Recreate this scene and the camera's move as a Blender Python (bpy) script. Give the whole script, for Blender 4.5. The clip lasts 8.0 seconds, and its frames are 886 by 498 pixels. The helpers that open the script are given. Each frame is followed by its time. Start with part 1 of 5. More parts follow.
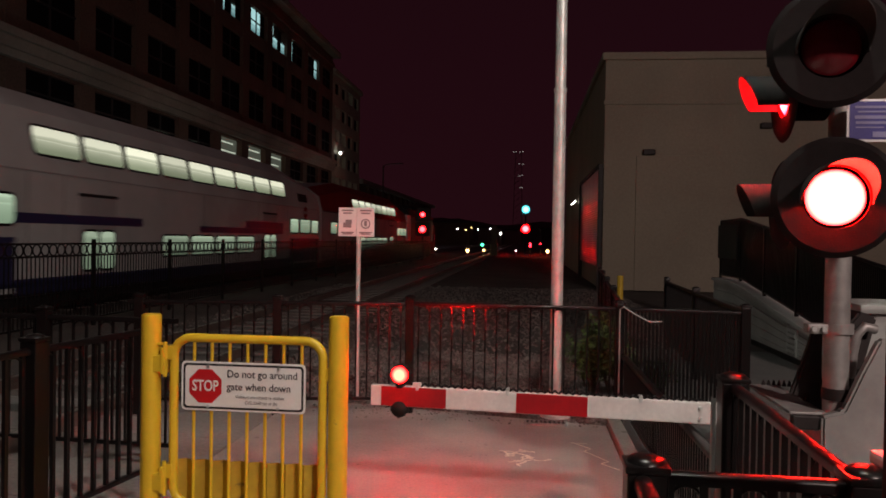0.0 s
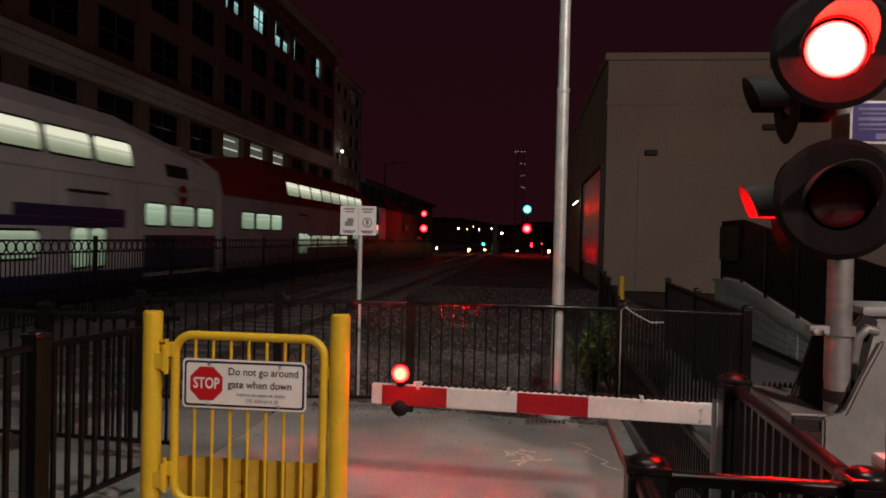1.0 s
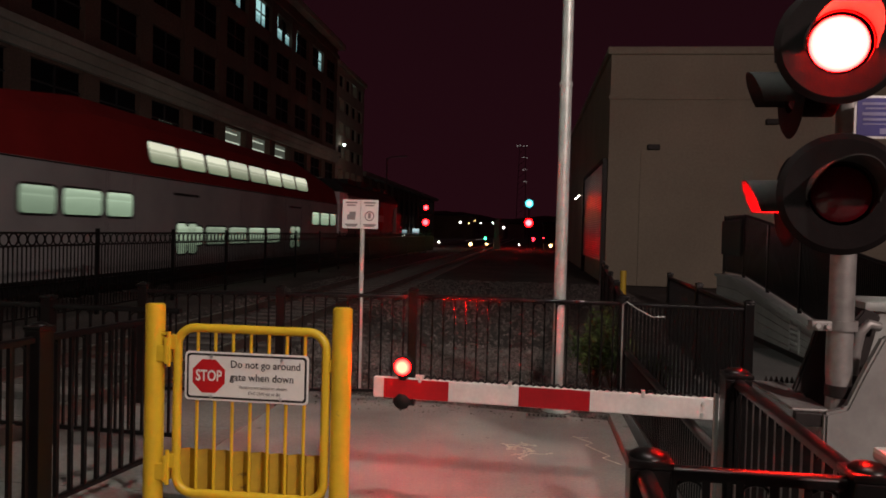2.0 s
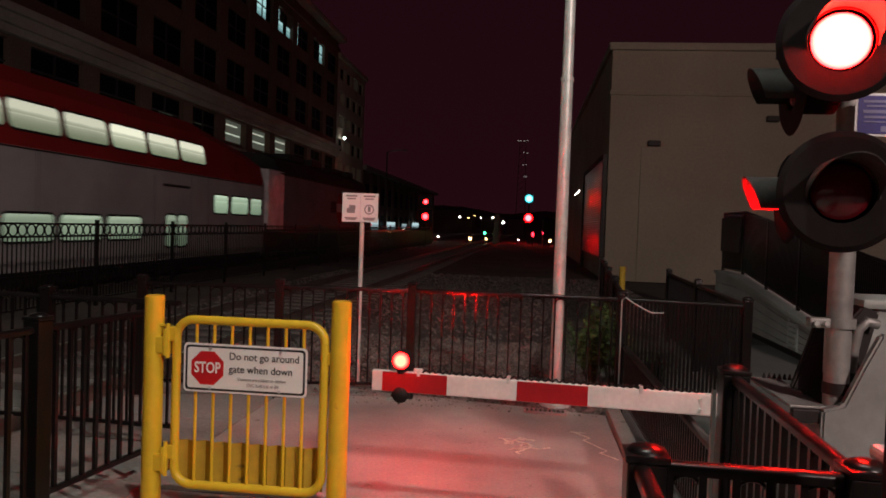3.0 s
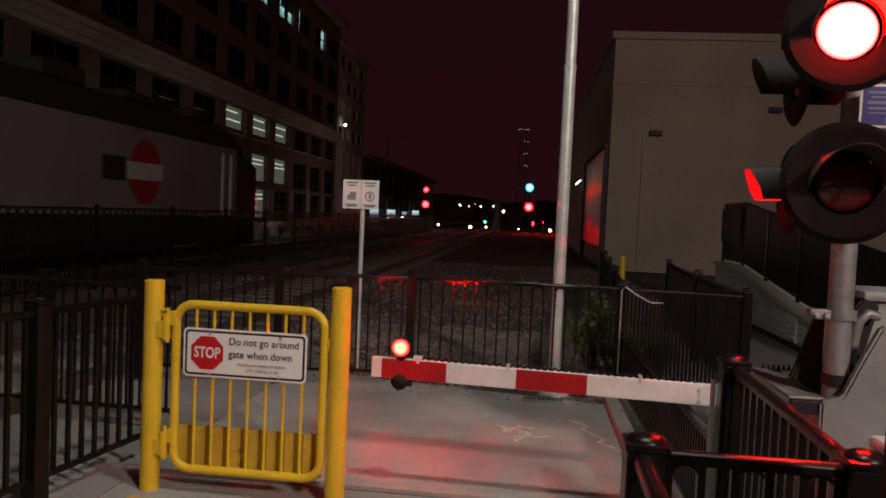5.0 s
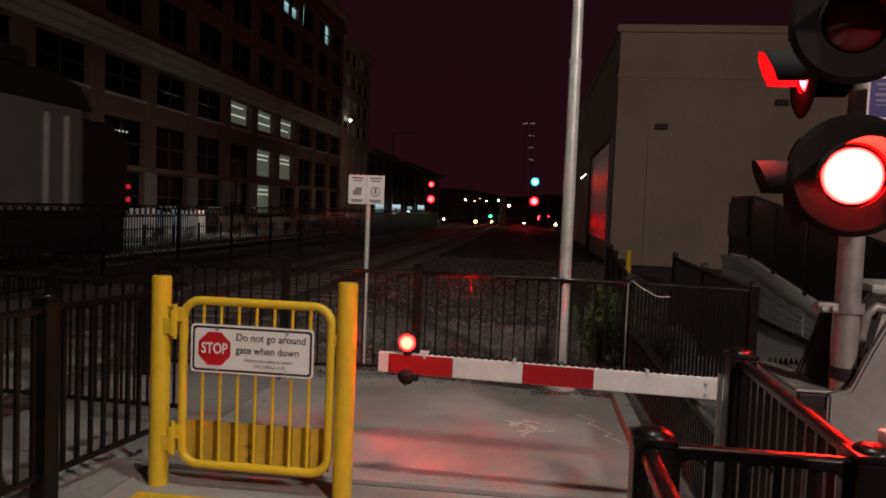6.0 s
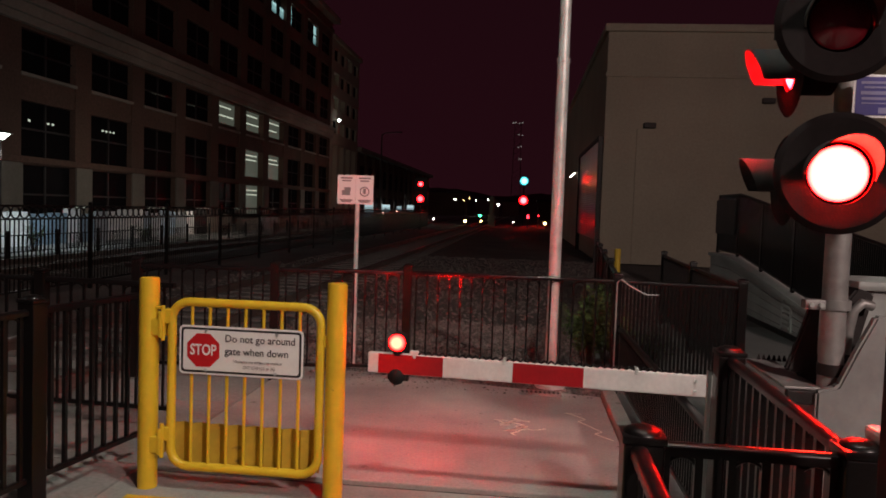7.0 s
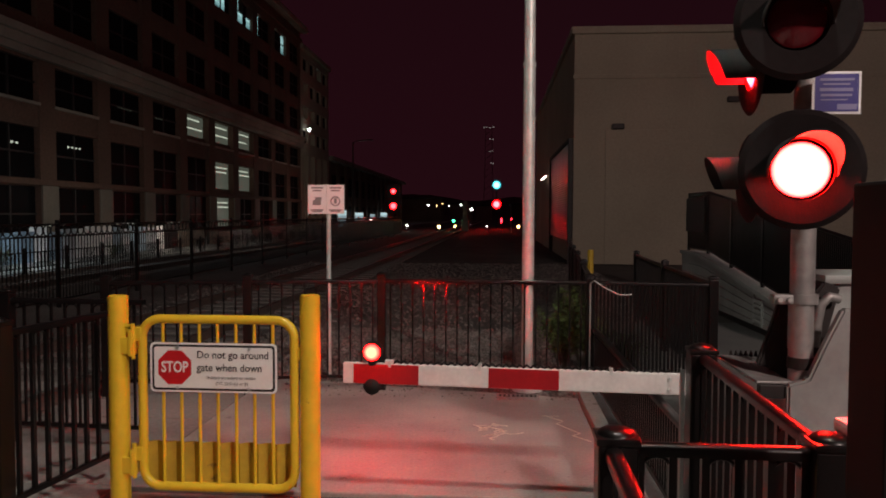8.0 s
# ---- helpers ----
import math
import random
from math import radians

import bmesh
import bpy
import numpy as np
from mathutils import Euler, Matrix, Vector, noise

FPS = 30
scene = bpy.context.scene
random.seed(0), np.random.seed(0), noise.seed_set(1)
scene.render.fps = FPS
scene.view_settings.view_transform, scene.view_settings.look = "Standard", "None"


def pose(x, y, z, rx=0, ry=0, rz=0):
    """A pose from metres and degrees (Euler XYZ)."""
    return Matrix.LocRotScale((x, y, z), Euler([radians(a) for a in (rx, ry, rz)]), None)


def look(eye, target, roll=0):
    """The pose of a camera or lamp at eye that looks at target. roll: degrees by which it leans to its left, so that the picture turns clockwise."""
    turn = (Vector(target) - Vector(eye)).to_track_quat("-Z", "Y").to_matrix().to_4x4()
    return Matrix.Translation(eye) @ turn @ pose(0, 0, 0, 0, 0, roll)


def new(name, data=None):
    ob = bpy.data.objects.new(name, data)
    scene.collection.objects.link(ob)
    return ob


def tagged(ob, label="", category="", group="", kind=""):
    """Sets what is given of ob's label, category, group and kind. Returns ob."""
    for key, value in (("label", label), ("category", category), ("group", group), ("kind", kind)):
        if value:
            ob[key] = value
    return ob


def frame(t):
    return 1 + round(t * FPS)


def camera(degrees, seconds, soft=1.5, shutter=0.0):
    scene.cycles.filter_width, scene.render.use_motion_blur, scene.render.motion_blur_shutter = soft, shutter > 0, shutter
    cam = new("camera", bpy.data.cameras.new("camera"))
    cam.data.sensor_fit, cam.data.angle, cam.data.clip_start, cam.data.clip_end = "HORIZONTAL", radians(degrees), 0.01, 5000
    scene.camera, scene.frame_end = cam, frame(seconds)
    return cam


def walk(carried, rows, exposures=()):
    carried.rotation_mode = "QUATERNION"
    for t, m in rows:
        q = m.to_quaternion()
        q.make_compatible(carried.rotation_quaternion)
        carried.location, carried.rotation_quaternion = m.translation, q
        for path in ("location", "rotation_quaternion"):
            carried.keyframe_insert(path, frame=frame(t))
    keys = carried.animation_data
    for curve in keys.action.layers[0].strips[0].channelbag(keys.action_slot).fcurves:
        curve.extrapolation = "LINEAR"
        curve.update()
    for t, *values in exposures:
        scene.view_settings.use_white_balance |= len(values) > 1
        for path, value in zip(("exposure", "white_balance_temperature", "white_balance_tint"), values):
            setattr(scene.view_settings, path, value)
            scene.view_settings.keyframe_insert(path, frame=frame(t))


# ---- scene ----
cam = camera(60.9, 8.0, 1.7, 0.6)

PATH = [
    (0, (0.013, -0.006, 1.657), (-0.204, 1.982, 1.628), 0.9),
    (0.5, (0.011, -0.007, 1.658), (-0.206, 1.981, 1.63), 1.0),
    (1, (0.009, -0.006, 1.656), (-0.211, 1.982, 1.625), 1.3),
    (1.5, (0.006, -0.006, 1.655), (-0.217, 1.981, 1.615), 1.4),
    (3, (0.005, -0.007, 1.653), (-0.217, 1.98, 1.591), 2.0),
    (3.5, (0.0, -0.002, 1.65), (-0.219, 1.985, 1.575), 2.4),
    (4, (-0.001, 0.0, 1.649), (-0.217, 1.987, 1.563), 2.6),
    (5.5, (-0.002, 0.002, 1.648), (-0.228, 1.987, 1.549), 2.5),
    (6, (-0.004, 0.0, 1.65), (-0.238, 1.983, 1.542), 2.3),
    (6.5, (0.0, -0.001, 1.651), (-0.226, 1.983, 1.542), 2.0),
    (7, (-0.002, 0.003, 1.65), (-0.209, 1.99, 1.542), 2.0),
    (7.5, (0.003, 0.0, 1.653), (-0.177, 1.989, 1.55), 1.4),
    (8, (0.016, 0.012, 1.657), (-0.125, 2.005, 1.566), 0.2),
]
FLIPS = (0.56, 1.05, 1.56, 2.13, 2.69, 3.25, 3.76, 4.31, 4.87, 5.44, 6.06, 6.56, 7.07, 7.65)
walk(cam, [(t, look(*p)) for t, *p in PATH])

# ---- world and lights ----
world = bpy.data.worlds.new("night_sky")
scene.world = world
world.use_nodes = True
wn = world.node_tree.nodes
wl = world.node_tree.links
wn.clear()
w_out = wn.new("ShaderNodeOutputWorld")
w_bg = wn.new("ShaderNodeBackground")
w_tc = wn.new("ShaderNodeTexCoord")
w_sep = wn.new("ShaderNodeSeparateXYZ")
w_ramp = wn.new("ShaderNodeValToRGB")
wl.new(w_tc.outputs["Generated"], w_sep.inputs[0])
wl.new(w_sep.outputs["Z"], w_ramp.inputs[0])
w_ramp.color_ramp.elements[0].position = 0.0
w_ramp.color_ramp.elements[0].color = (0.0150, 0.0031, 0.0052, 1)
w_ramp.color_ramp.elements[1].position = 0.45
w_ramp.color_ramp.elements[1].color = (0.0106, 0.0024, 0.0042, 1)
wl.new(w_ramp.outputs[0], w_bg.inputs[0])
w_bg.inputs[1].default_value = 1.0
wl.new(w_bg.outputs[0], w_out.inputs[0])


def area_lamp(name, eye, target, size, power, colour, cone=180.0):
    data = bpy.data.lights.new(name, "AREA")
    data.shape, data.size, data.energy, data.color = "DISK", size, power, colour
    data.spread = radians(cone)
    ob = new(name, data)
    ob.matrix_world = look(eye, target)
    return ob


# unseen light over the crossing; added fill from behind, tinted for the warehouse's red wash
area_lamp("unseen_light", (0.7, 2.3, 8.0), (-0.4, 4.2, 0), 0.5, 120, (0.93, 0.97, 0.87), 140.0)
area_lamp("unseen_light", (6.5, -6.0, 8.5), (3.0, 12.0, 1.0), 0.8, 1000, (1.0, 0.75, 0.69))
# first sits at the street lamp; other two are added fill, no lamp there
for y, p in ((19.0, 20), (44.0, 70), (72.0, 130)):
    data = bpy.data.lights.new("post_and_fill_light", "POINT")
    data.energy, data.shadow_soft_size, data.color = p, 0.25, (0.95, 0.93, 0.85)
    new("post_and_fill_light", data).location = (-14.0, y, 2.7)
# added fills that brighten the forecourt wall, no fittings built
area_lamp("forecourt_fill", (-13.5, 21.0, 3.4), (-15.6, 22.5, 0.4), 1.0, 95, (0.72, 0.92, 1.0))
area_lamp("forecourt_fill", (-13.5, 33.0, 3.6), (-15.6, 34.0, 0.4), 1.0, 90, (1.0, 0.95, 0.82))
# added fill aimed at the train, with no lamp behind it
area_lamp("trackside_fill", (-13.2, 2.0, 6.5), (-9.4, 18.0, 2.0), 0.8, 90, (0.9, 1.0, 0.92))


# ---- materials ----
def material(name, colour, rough=0.6, metal=0.0, grain=0.15, scale=30.0, stain=0.2, stain_scale=1.5, bump=0.15, bump_dist=0.004,
             coat=0.0, spec=0.5, wear=None, wear_amount=0.0, island=0.0, piece=0.0):
    """A surface with grain and stains at two scales, in object space."""
    m = bpy.data.materials.new(name)
    m.use_nodes = True
    n, l = m.node_tree.nodes, m.node_tree.links
    b = n["Principled BSDF"]
    b.inputs["Roughness"].default_value = rough
    b.inputs["Metallic"].default_value = metal
    b.inputs["Coat Weight"].default_value = coat
    b.inputs["Specular IOR Level"].default_value = spec
    tc = n.new("ShaderNodeTexCoord")
    fine = n.new("ShaderNodeTexNoise")
    fine.inputs["Scale"].default_value, fine.inputs["Detail"].default_value = scale, 6
    big = n.new("ShaderNodeTexNoise")
    big.inputs["Scale"].default_value, big.inputs["Detail"].default_value = stain_scale, 5
    for t in (fine, big):
        l.new(tc.outputs["Object"], t.inputs["Vector"])
    last = None

    def scaled(source, amount, before):
        mr = n.new("ShaderNodeMapRange")
        mr.inputs["From Min"].default_value, mr.inputs["From Max"].default_value = 0.25, 0.75
        mr.inputs["To Min"].default_value, mr.inputs["To Max"].default_value = 1 - amount, 1 + amount
        l.new(source, mr.inputs["Value"])
        if before is None:
            return mr.outputs[0]
        mu = n.new("ShaderNodeMath")
        mu.operation = "MULTIPLY"
        l.new(before, mu.inputs[0])
        l.new(mr.outputs[0], mu.inputs[1])
        return mu.outputs[0]

    last = scaled(fine.outputs["Fac"], grain, last)
    last = scaled(big.outputs["Fac"], stain, last)
    if island:
        g = n.new("ShaderNodeNewGeometry")
        last = scaled(g.outputs["Random Per Island"], island, last)
    if piece:
        g = n.new("ShaderNodeObjectInfo")
        last = scaled(g.outputs["Random"], piece, last)
    mix = n.new("ShaderNodeVectorMath")
    mix.operation = "SCALE"
    mix.inputs[0].default_value = colour
    l.new(last, mix.inputs["Scale"])
    out = mix.outputs[0]
    if wear:
        w = n.new("ShaderNodeTexNoise")
        w.inputs["Scale"].default_value, w.inputs["Detail"].default_value = 9.0, 8
        l.new(tc.outputs["Object"], w.inputs["Vector"])
        r = n.new("ShaderNodeValToRGB")
        r.color_ramp.elements[0].position, r.color_ramp.elements[1].position = 0.70 - wear_amount, 0.74 - wear_amount
        l.new(w.outputs["Fac"], r.inputs[0])
        mx = n.new("ShaderNodeMix")
        mx.data_type = "RGBA"
        l.new(r.outputs[0], mx.inputs[0])
        l.new(out, mx.inputs[6])
        mx.inputs[7].default_value = (*wear, 1)
        out = mx.outputs[2]
    l.new(out, b.inputs["Base Color"])
    if bump:
        bp = n.new("ShaderNodeBump")
        bp.inputs["Strength"].default_value, bp.inputs["Distance"].default_value = bump, bump_dist
        l.new(fine.outputs["Fac"], bp.inputs["Height"])
        l.new(bp.outputs[0], b.inputs["Normal"])
    return m


def glow(name, colour, strength):
    m = bpy.data.materials.new(name)
    m.use_nodes = True
    b = m.node_tree.nodes["Principled BSDF"]
    b.inputs["Base Color"].default_value = (0.02, 0.02, 0.02, 1)
    b.inputs["Emission Color"].default_value = (*colour, 1)
    b.inputs["Emission Strength"].default_value = strength
    return m


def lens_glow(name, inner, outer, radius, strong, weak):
    """A lit signal lens: hottest in the middle, its deep-coloured rim put in for the halo."""
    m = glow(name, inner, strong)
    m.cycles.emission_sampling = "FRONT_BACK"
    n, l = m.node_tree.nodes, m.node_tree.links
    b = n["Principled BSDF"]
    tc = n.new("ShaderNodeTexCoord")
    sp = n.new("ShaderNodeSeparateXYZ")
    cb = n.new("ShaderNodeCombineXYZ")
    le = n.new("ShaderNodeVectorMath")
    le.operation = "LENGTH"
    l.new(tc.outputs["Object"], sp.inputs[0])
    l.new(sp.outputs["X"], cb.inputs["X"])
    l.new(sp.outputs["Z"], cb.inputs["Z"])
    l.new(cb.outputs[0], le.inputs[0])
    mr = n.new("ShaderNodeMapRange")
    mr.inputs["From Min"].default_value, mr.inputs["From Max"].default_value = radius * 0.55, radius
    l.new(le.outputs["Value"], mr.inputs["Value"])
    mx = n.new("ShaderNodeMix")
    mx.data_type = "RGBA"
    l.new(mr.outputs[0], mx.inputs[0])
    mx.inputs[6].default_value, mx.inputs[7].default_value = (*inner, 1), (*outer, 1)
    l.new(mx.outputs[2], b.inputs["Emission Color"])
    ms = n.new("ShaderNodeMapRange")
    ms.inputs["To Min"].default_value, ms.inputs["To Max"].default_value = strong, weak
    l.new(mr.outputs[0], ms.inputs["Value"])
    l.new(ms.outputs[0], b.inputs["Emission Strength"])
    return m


def lit_window(name, low, high, strength, z0, z1):
    """A glowing pane painted as a lit room: brighter towards the ceiling lamps, uneven."""
    m = glow(name, high, strength)
    n, l = m.node_tree.nodes, m.node_tree.links
    b = n["Principled BSDF"]
    b.inputs["Roughness"].default_value = 0.1
    tc = n.new("ShaderNodeTexCoord")
    sp = n.new("ShaderNodeSeparateXYZ")
    l.new(tc.outputs["Object"], sp.inputs[0])
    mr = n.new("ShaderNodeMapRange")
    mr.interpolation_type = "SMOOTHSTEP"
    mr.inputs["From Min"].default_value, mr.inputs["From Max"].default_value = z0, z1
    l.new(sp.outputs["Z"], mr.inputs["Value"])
    mp0 = n.new("ShaderNodeMapping")
    mp0.inputs["Scale"].default_value = (1.0, 1.1, 4.5)
    l.new(tc.outputs["Object"], mp0.inputs["Vector"])
    no = n.new("ShaderNodeTexNoise")
    no.inputs["Scale"].default_value, no.inputs["Detail"].default_value = 1.5, 3
    l.new(mp0.outputs[0], no.inputs["Vector"])
    ad = n.new("ShaderNodeMath")
    ad.operation = "MULTIPLY_ADD"
    ad.inputs[1].default_value, ad.inputs[2].default_value = 0.16, -0.08
    l.new(no.outputs["Fac"], ad.inputs[0])
    su = n.new("ShaderNodeMath")
    su.use_clamp = True
    l.new(mr.outputs[0], su.inputs[0])
    l.new(ad.outputs[0], su.inputs[1])
    # bands of glow painted for the cabin wall, rack edge and ceiling light
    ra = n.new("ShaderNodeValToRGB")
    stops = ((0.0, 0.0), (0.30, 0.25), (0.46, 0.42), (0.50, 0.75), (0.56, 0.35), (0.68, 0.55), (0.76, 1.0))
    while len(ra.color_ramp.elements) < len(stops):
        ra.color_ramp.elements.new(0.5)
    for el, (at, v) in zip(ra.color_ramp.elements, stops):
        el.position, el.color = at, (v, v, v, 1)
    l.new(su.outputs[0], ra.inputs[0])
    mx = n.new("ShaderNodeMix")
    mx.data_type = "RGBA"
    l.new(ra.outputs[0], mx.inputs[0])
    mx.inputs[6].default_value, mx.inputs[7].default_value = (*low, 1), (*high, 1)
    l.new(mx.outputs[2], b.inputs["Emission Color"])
    oi = n.new("ShaderNodeObjectInfo")
    mp = n.new("ShaderNodeMapRange")
    mp.inputs["To Min"].default_value, mp.inputs["To Max"].default_value = strength * 0.7, strength * 1.25
    l.new(oi.outputs["Random"], mp.inputs["Value"])
    l.new(mp.outputs[0], b.inputs["Emission Strength"])
    return m


BLACK = material("black_powder_coat", (0.006, 0.005, 0.005), 0.31, 0, 0.2, 60, 0.3, 3, 0.0, spec=0.36)
BLACK_GLOSS = material("glossy_black_enamel", (0.006, 0.005, 0.005), 0.21, 0, 0.2, 60, 0.3, 3, 0.0, spec=0.6)
YELLOW = material("yellow_enamel", (0.74, 0.50, 0.03), 0.38, 0, 0.05, 25, 0.1, 4, 0.08, 0.002, wear=(0.30, 0.20, 0.05), wear_amount=-0.02)
YELLOW_DARK = material("dark_yellow_enamel", (0.46, 0.30, 0.025), 0.5, 0, 0.1, 25, 0.2, 4, 0.1, 0.002, wear=(0.20, 0.13, 0.03), wear_amount=0.03)
CONCRETE = material("concrete", (0.33, 0.315, 0.29), 0.85, 0, 0.14, 45, 0.34, 1.1, 0.35, 0.004, wear=(0.22, 0.21, 0.19), wear_amount=0.03)
CONCRETE_OLD = material("weathered_concrete", (0.24, 0.23, 0.215), 0.9, 0, 0.18, 30, 0.3, 0.6, 0.4, 0.005)
GALV_DULL = material("dull_galvanised_steel", (0.38, 0.38, 0.365), 0.5, 0.45, 0.15, 18, 0.25, 5, 0.06, 0.002)
GALV = material("galvanised_steel", (0.62, 0.66, 0.63), 0.45, 0.35, 0.12, 18, 0.2, 5, 0.06, 0.002)
CASTING = material("grey_painted_casting", (0.33, 0.34, 0.325), 0.55, 0.1, 0.08, 25, 0.25, 3, 0.12, 0.003)
ALU = material("bare_aluminium", (0.62, 0.63, 0.64), 0.35, 0.9, 0.1, 40, 0.15, 4, 0.05, 0.002)
WHITE = material("white_paint", (0.72, 0.71, 0.68), 0.45, 0, 0.05, 30, 0.1, 3, 0.05, 0.002)
SIGN_WHITE = material("white_sign_sheeting", (0.82, 0.82, 0.80), 0.4, 0, 0.03, 60, 0.06, 6, 0.02, 0.001)
SIGN_RED = material("red_sign_sheeting", (0.55, 0.012, 0.018), 0.4, 0, 0.05, 60, 0.08, 6, 0.02, 0.001)
SIGN_BLACK = material("black_sign_ink", (0.012, 0.012, 0.014), 0.5, 0, 0.05, 60, 0.05, 6, 0.0)
SIGN_GREY = material("grey_sign_ink", (0.25, 0.24, 0.24), 0.5, 0, 0.05, 60, 0.05, 6, 0.0)
SIGN_BLUE = material("blue_sign_sheeting", (0.035, 0.03, 0.20), 0.4, 0, 0.05, 60, 0.08, 6, 0.02, 0.001)
SIGN_LILAC = material("pale_lilac_print", (0.20, 0.19, 0.34), 0.5, 0, 0.05, 60, 0.05, 6, 0.0)
ARM_WHITE = material("white_reflective_sheeting", (0.70, 0.69, 0.66), 0.4, 0, 0.06, 40, 0.14, 5, 0.03, 0.001)
ARM_RED = material("red_reflective_sheeting", (0.34, 0.008, 0.014), 0.35, 0, 0.08, 40, 0.1, 5, 0.03, 0.001)
GROUND = material("dark_oily_ballast", (0.085, 0.075, 0.068), 0.95, 0, 0.5, 26, 0.35, 0.5, 0.8, 0.015)
STONE = material("ballast_stone", (0.17, 0.15, 0.138), 0.9, 0, 0.2, 20, 0.3, 1.2, 0.3, 0.004, island=0.32)
RAIL = material("worn_rail_steel", (0.35, 0.30, 0.27), 0.28, 0.9, 0.15, 20, 0.2, 2, 0.1, 0.002)
SLEEPER = material("concrete_sleeper", (0.13, 0.12, 0.11), 0.9, 0, 0.2, 20, 0.3, 1, 0.3, 0.004)
BRICK = material("brown_brick_cladding", (0.125, 0.072, 0.052), 0.9, 0, 0.25, 9, 0.25, 0.25, 0.3, 0.01)
PRECAST = material("pale_precast_stone", (0.30, 0.27, 0.225), 0.85, 0, 0.1, 6, 0.25, 0.3, 0.2, 0.006)
GLASS_DARK = material("dark_window_glass", (0.010, 0.009, 0.010), 0.30, 0, 0.1, 2, 0.1, 0.3, 0.0, spec=0.005)
STUCCO = material("beige_stucco", (0.40, 0.35, 0.27), 0.92, 0, 0.08, 12, 0.16, 0.25, 0.25, 0.006)
CORRUGATED = material("pale_corrugated_sheet", (0.62, 0.55, 0.53), 0.30, 0.85, 0.08, 12, 0.15, 0.6, 0.05, 0.002)
DARKMETAL = material("dark_brown_metal", (0.03, 0.025, 0.024), 0.55, 0.2, 0.2, 20, 0.3, 1, 0.1, 0.003)
COACH_WHITE = material("silver_white_coach_paint", (0.48, 0.50, 0.49), 0.5, 0.0, 0.04, 6, 0.14, 0.7, 0.03, 0.002, spec=0.25)
COACH_GREY = material("grey_coach_paint", (0.36, 0.36, 0.36), 0.62, 0.0, 0.04, 6, 0.16, 0.7, 0.03, 0.002, spec=0.15)
COACH_BLUE = material("navy_coach_paint", (0.022, 0.024, 0.085), 0.35, 0, 0.05, 6, 0.1, 0.7, 0.03, 0.002)
COACH_RED = material("red_coach_paint", (0.23, 0.018, 0.017), 0.6, 0, 0.05, 6, 0.15, 0.7, 0.03, 0.002, spec=0.15)
COACH_DARK = material("black_underframe", (0.012, 0.011, 0.011), 0.7, 0, 0.2, 10, 0.2, 1, 0.2, 0.004)
LOCO_GREY = material("dull_grey_engine_paint", (0.15, 0.147, 0.15), 0.62, 0.0, 0.05, 6, 0.2, 0.5, 0.03, 0.002, spec=0.15)
PATHWAY = material("dark_weathered_path", (0.125, 0.126, 0.12), 0.9, 0, 0.16, 30, 0.3, 0.6, 0.4, 0.005)
PIER = material("dull_tan_stone", (0.18, 0.155, 0.125), 0.85, 0, 0.1, 6, 0.3, 0.3, 0.2, 0.006)
BOARD = material("pale_painted_board", (0.60, 0.58, 0.55), 0.8, 0, 0.08, 25, 0.2, 0.9, 0.15, 0.003)
CRINKLED = material("dented_bare_metal_sheet", (0.85, 0.87, 0.87), 0.35, 0.15, 0.2, 4, 0.3, 1.2, 1.0, 0.06)
RUBBER = material("black_rubber", (0.012, 0.011, 0.011), 0.7, 0, 0.1, 30, 0.1, 2, 0.05, 0.002, spec=0.25)
SIGNAL_BLACK = material("flat_black_signal_paint", (0.012, 0.009, 0.009), 0.85, 0, 0.15, 30, 0.25, 4, 0.05, 0.002, spec=0.15)
VISOR = material("worn_black_visor_paint", (0.045, 0.042, 0.04), 0.7, 0, 0.15, 30, 0.25, 4, 0.05, 0.002, spec=0.2)
LENS_DARK = material("unlit_red_lens", (0.10, 0.006, 0.010), 0.15, 0, 0.1, 90, 0.1, 5, 0.3, 0.002, coat=0.6)
LEAF = material("dark_green_leaf", (0.062, 0.100, 0.022), 0.6, 0, 0.2, 20, 0.2, 2, 0.0, island=0.5)
TACTILE = material("yellow_tactile_plate", (0.68, 0.44, 0.02), 0.6, 0, 0.1, 30, 0.2, 3, 0.15, 0.003)
BARK = material("grey_bark", (0.10, 0.08, 0.06), 0.9, 0, 0.3, 30, 0.2, 3, 0.5, 0.01)
CHALK = material("white_chalk_mark", (0.74, 0.71, 0.60), 0.95, 0, 0.3, 60, 0.3, 8, 0.1, 0.002)
CAR_PAINT = material("pale_car_paint", (0.45, 0.48, 0.50), 0.25, 0.2, 0.05, 20, 0.1, 2, 0.0, coat=0.5)

SCREEN_BLUE = material("blue_grey_sheet", (0.20, 0.27, 0.33), 0.5, 0, 0.1, 12, 0.25, 1.2, 0.05, 0.002)
SCREEN_TAN = material("dull_tan_sheet", (0.22, 0.19, 0.15), 0.6, 0, 0.1, 12, 0.25, 1.2, 0.05, 0.002)
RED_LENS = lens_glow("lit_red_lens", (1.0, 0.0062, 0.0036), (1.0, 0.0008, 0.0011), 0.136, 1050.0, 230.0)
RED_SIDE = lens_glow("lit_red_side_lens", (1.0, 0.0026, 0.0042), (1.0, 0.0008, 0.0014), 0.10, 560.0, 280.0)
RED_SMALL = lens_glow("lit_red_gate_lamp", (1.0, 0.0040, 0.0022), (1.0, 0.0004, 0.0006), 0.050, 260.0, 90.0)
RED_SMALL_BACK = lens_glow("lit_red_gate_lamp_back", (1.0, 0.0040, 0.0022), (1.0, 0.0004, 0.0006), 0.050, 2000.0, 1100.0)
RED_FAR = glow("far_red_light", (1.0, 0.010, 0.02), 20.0)
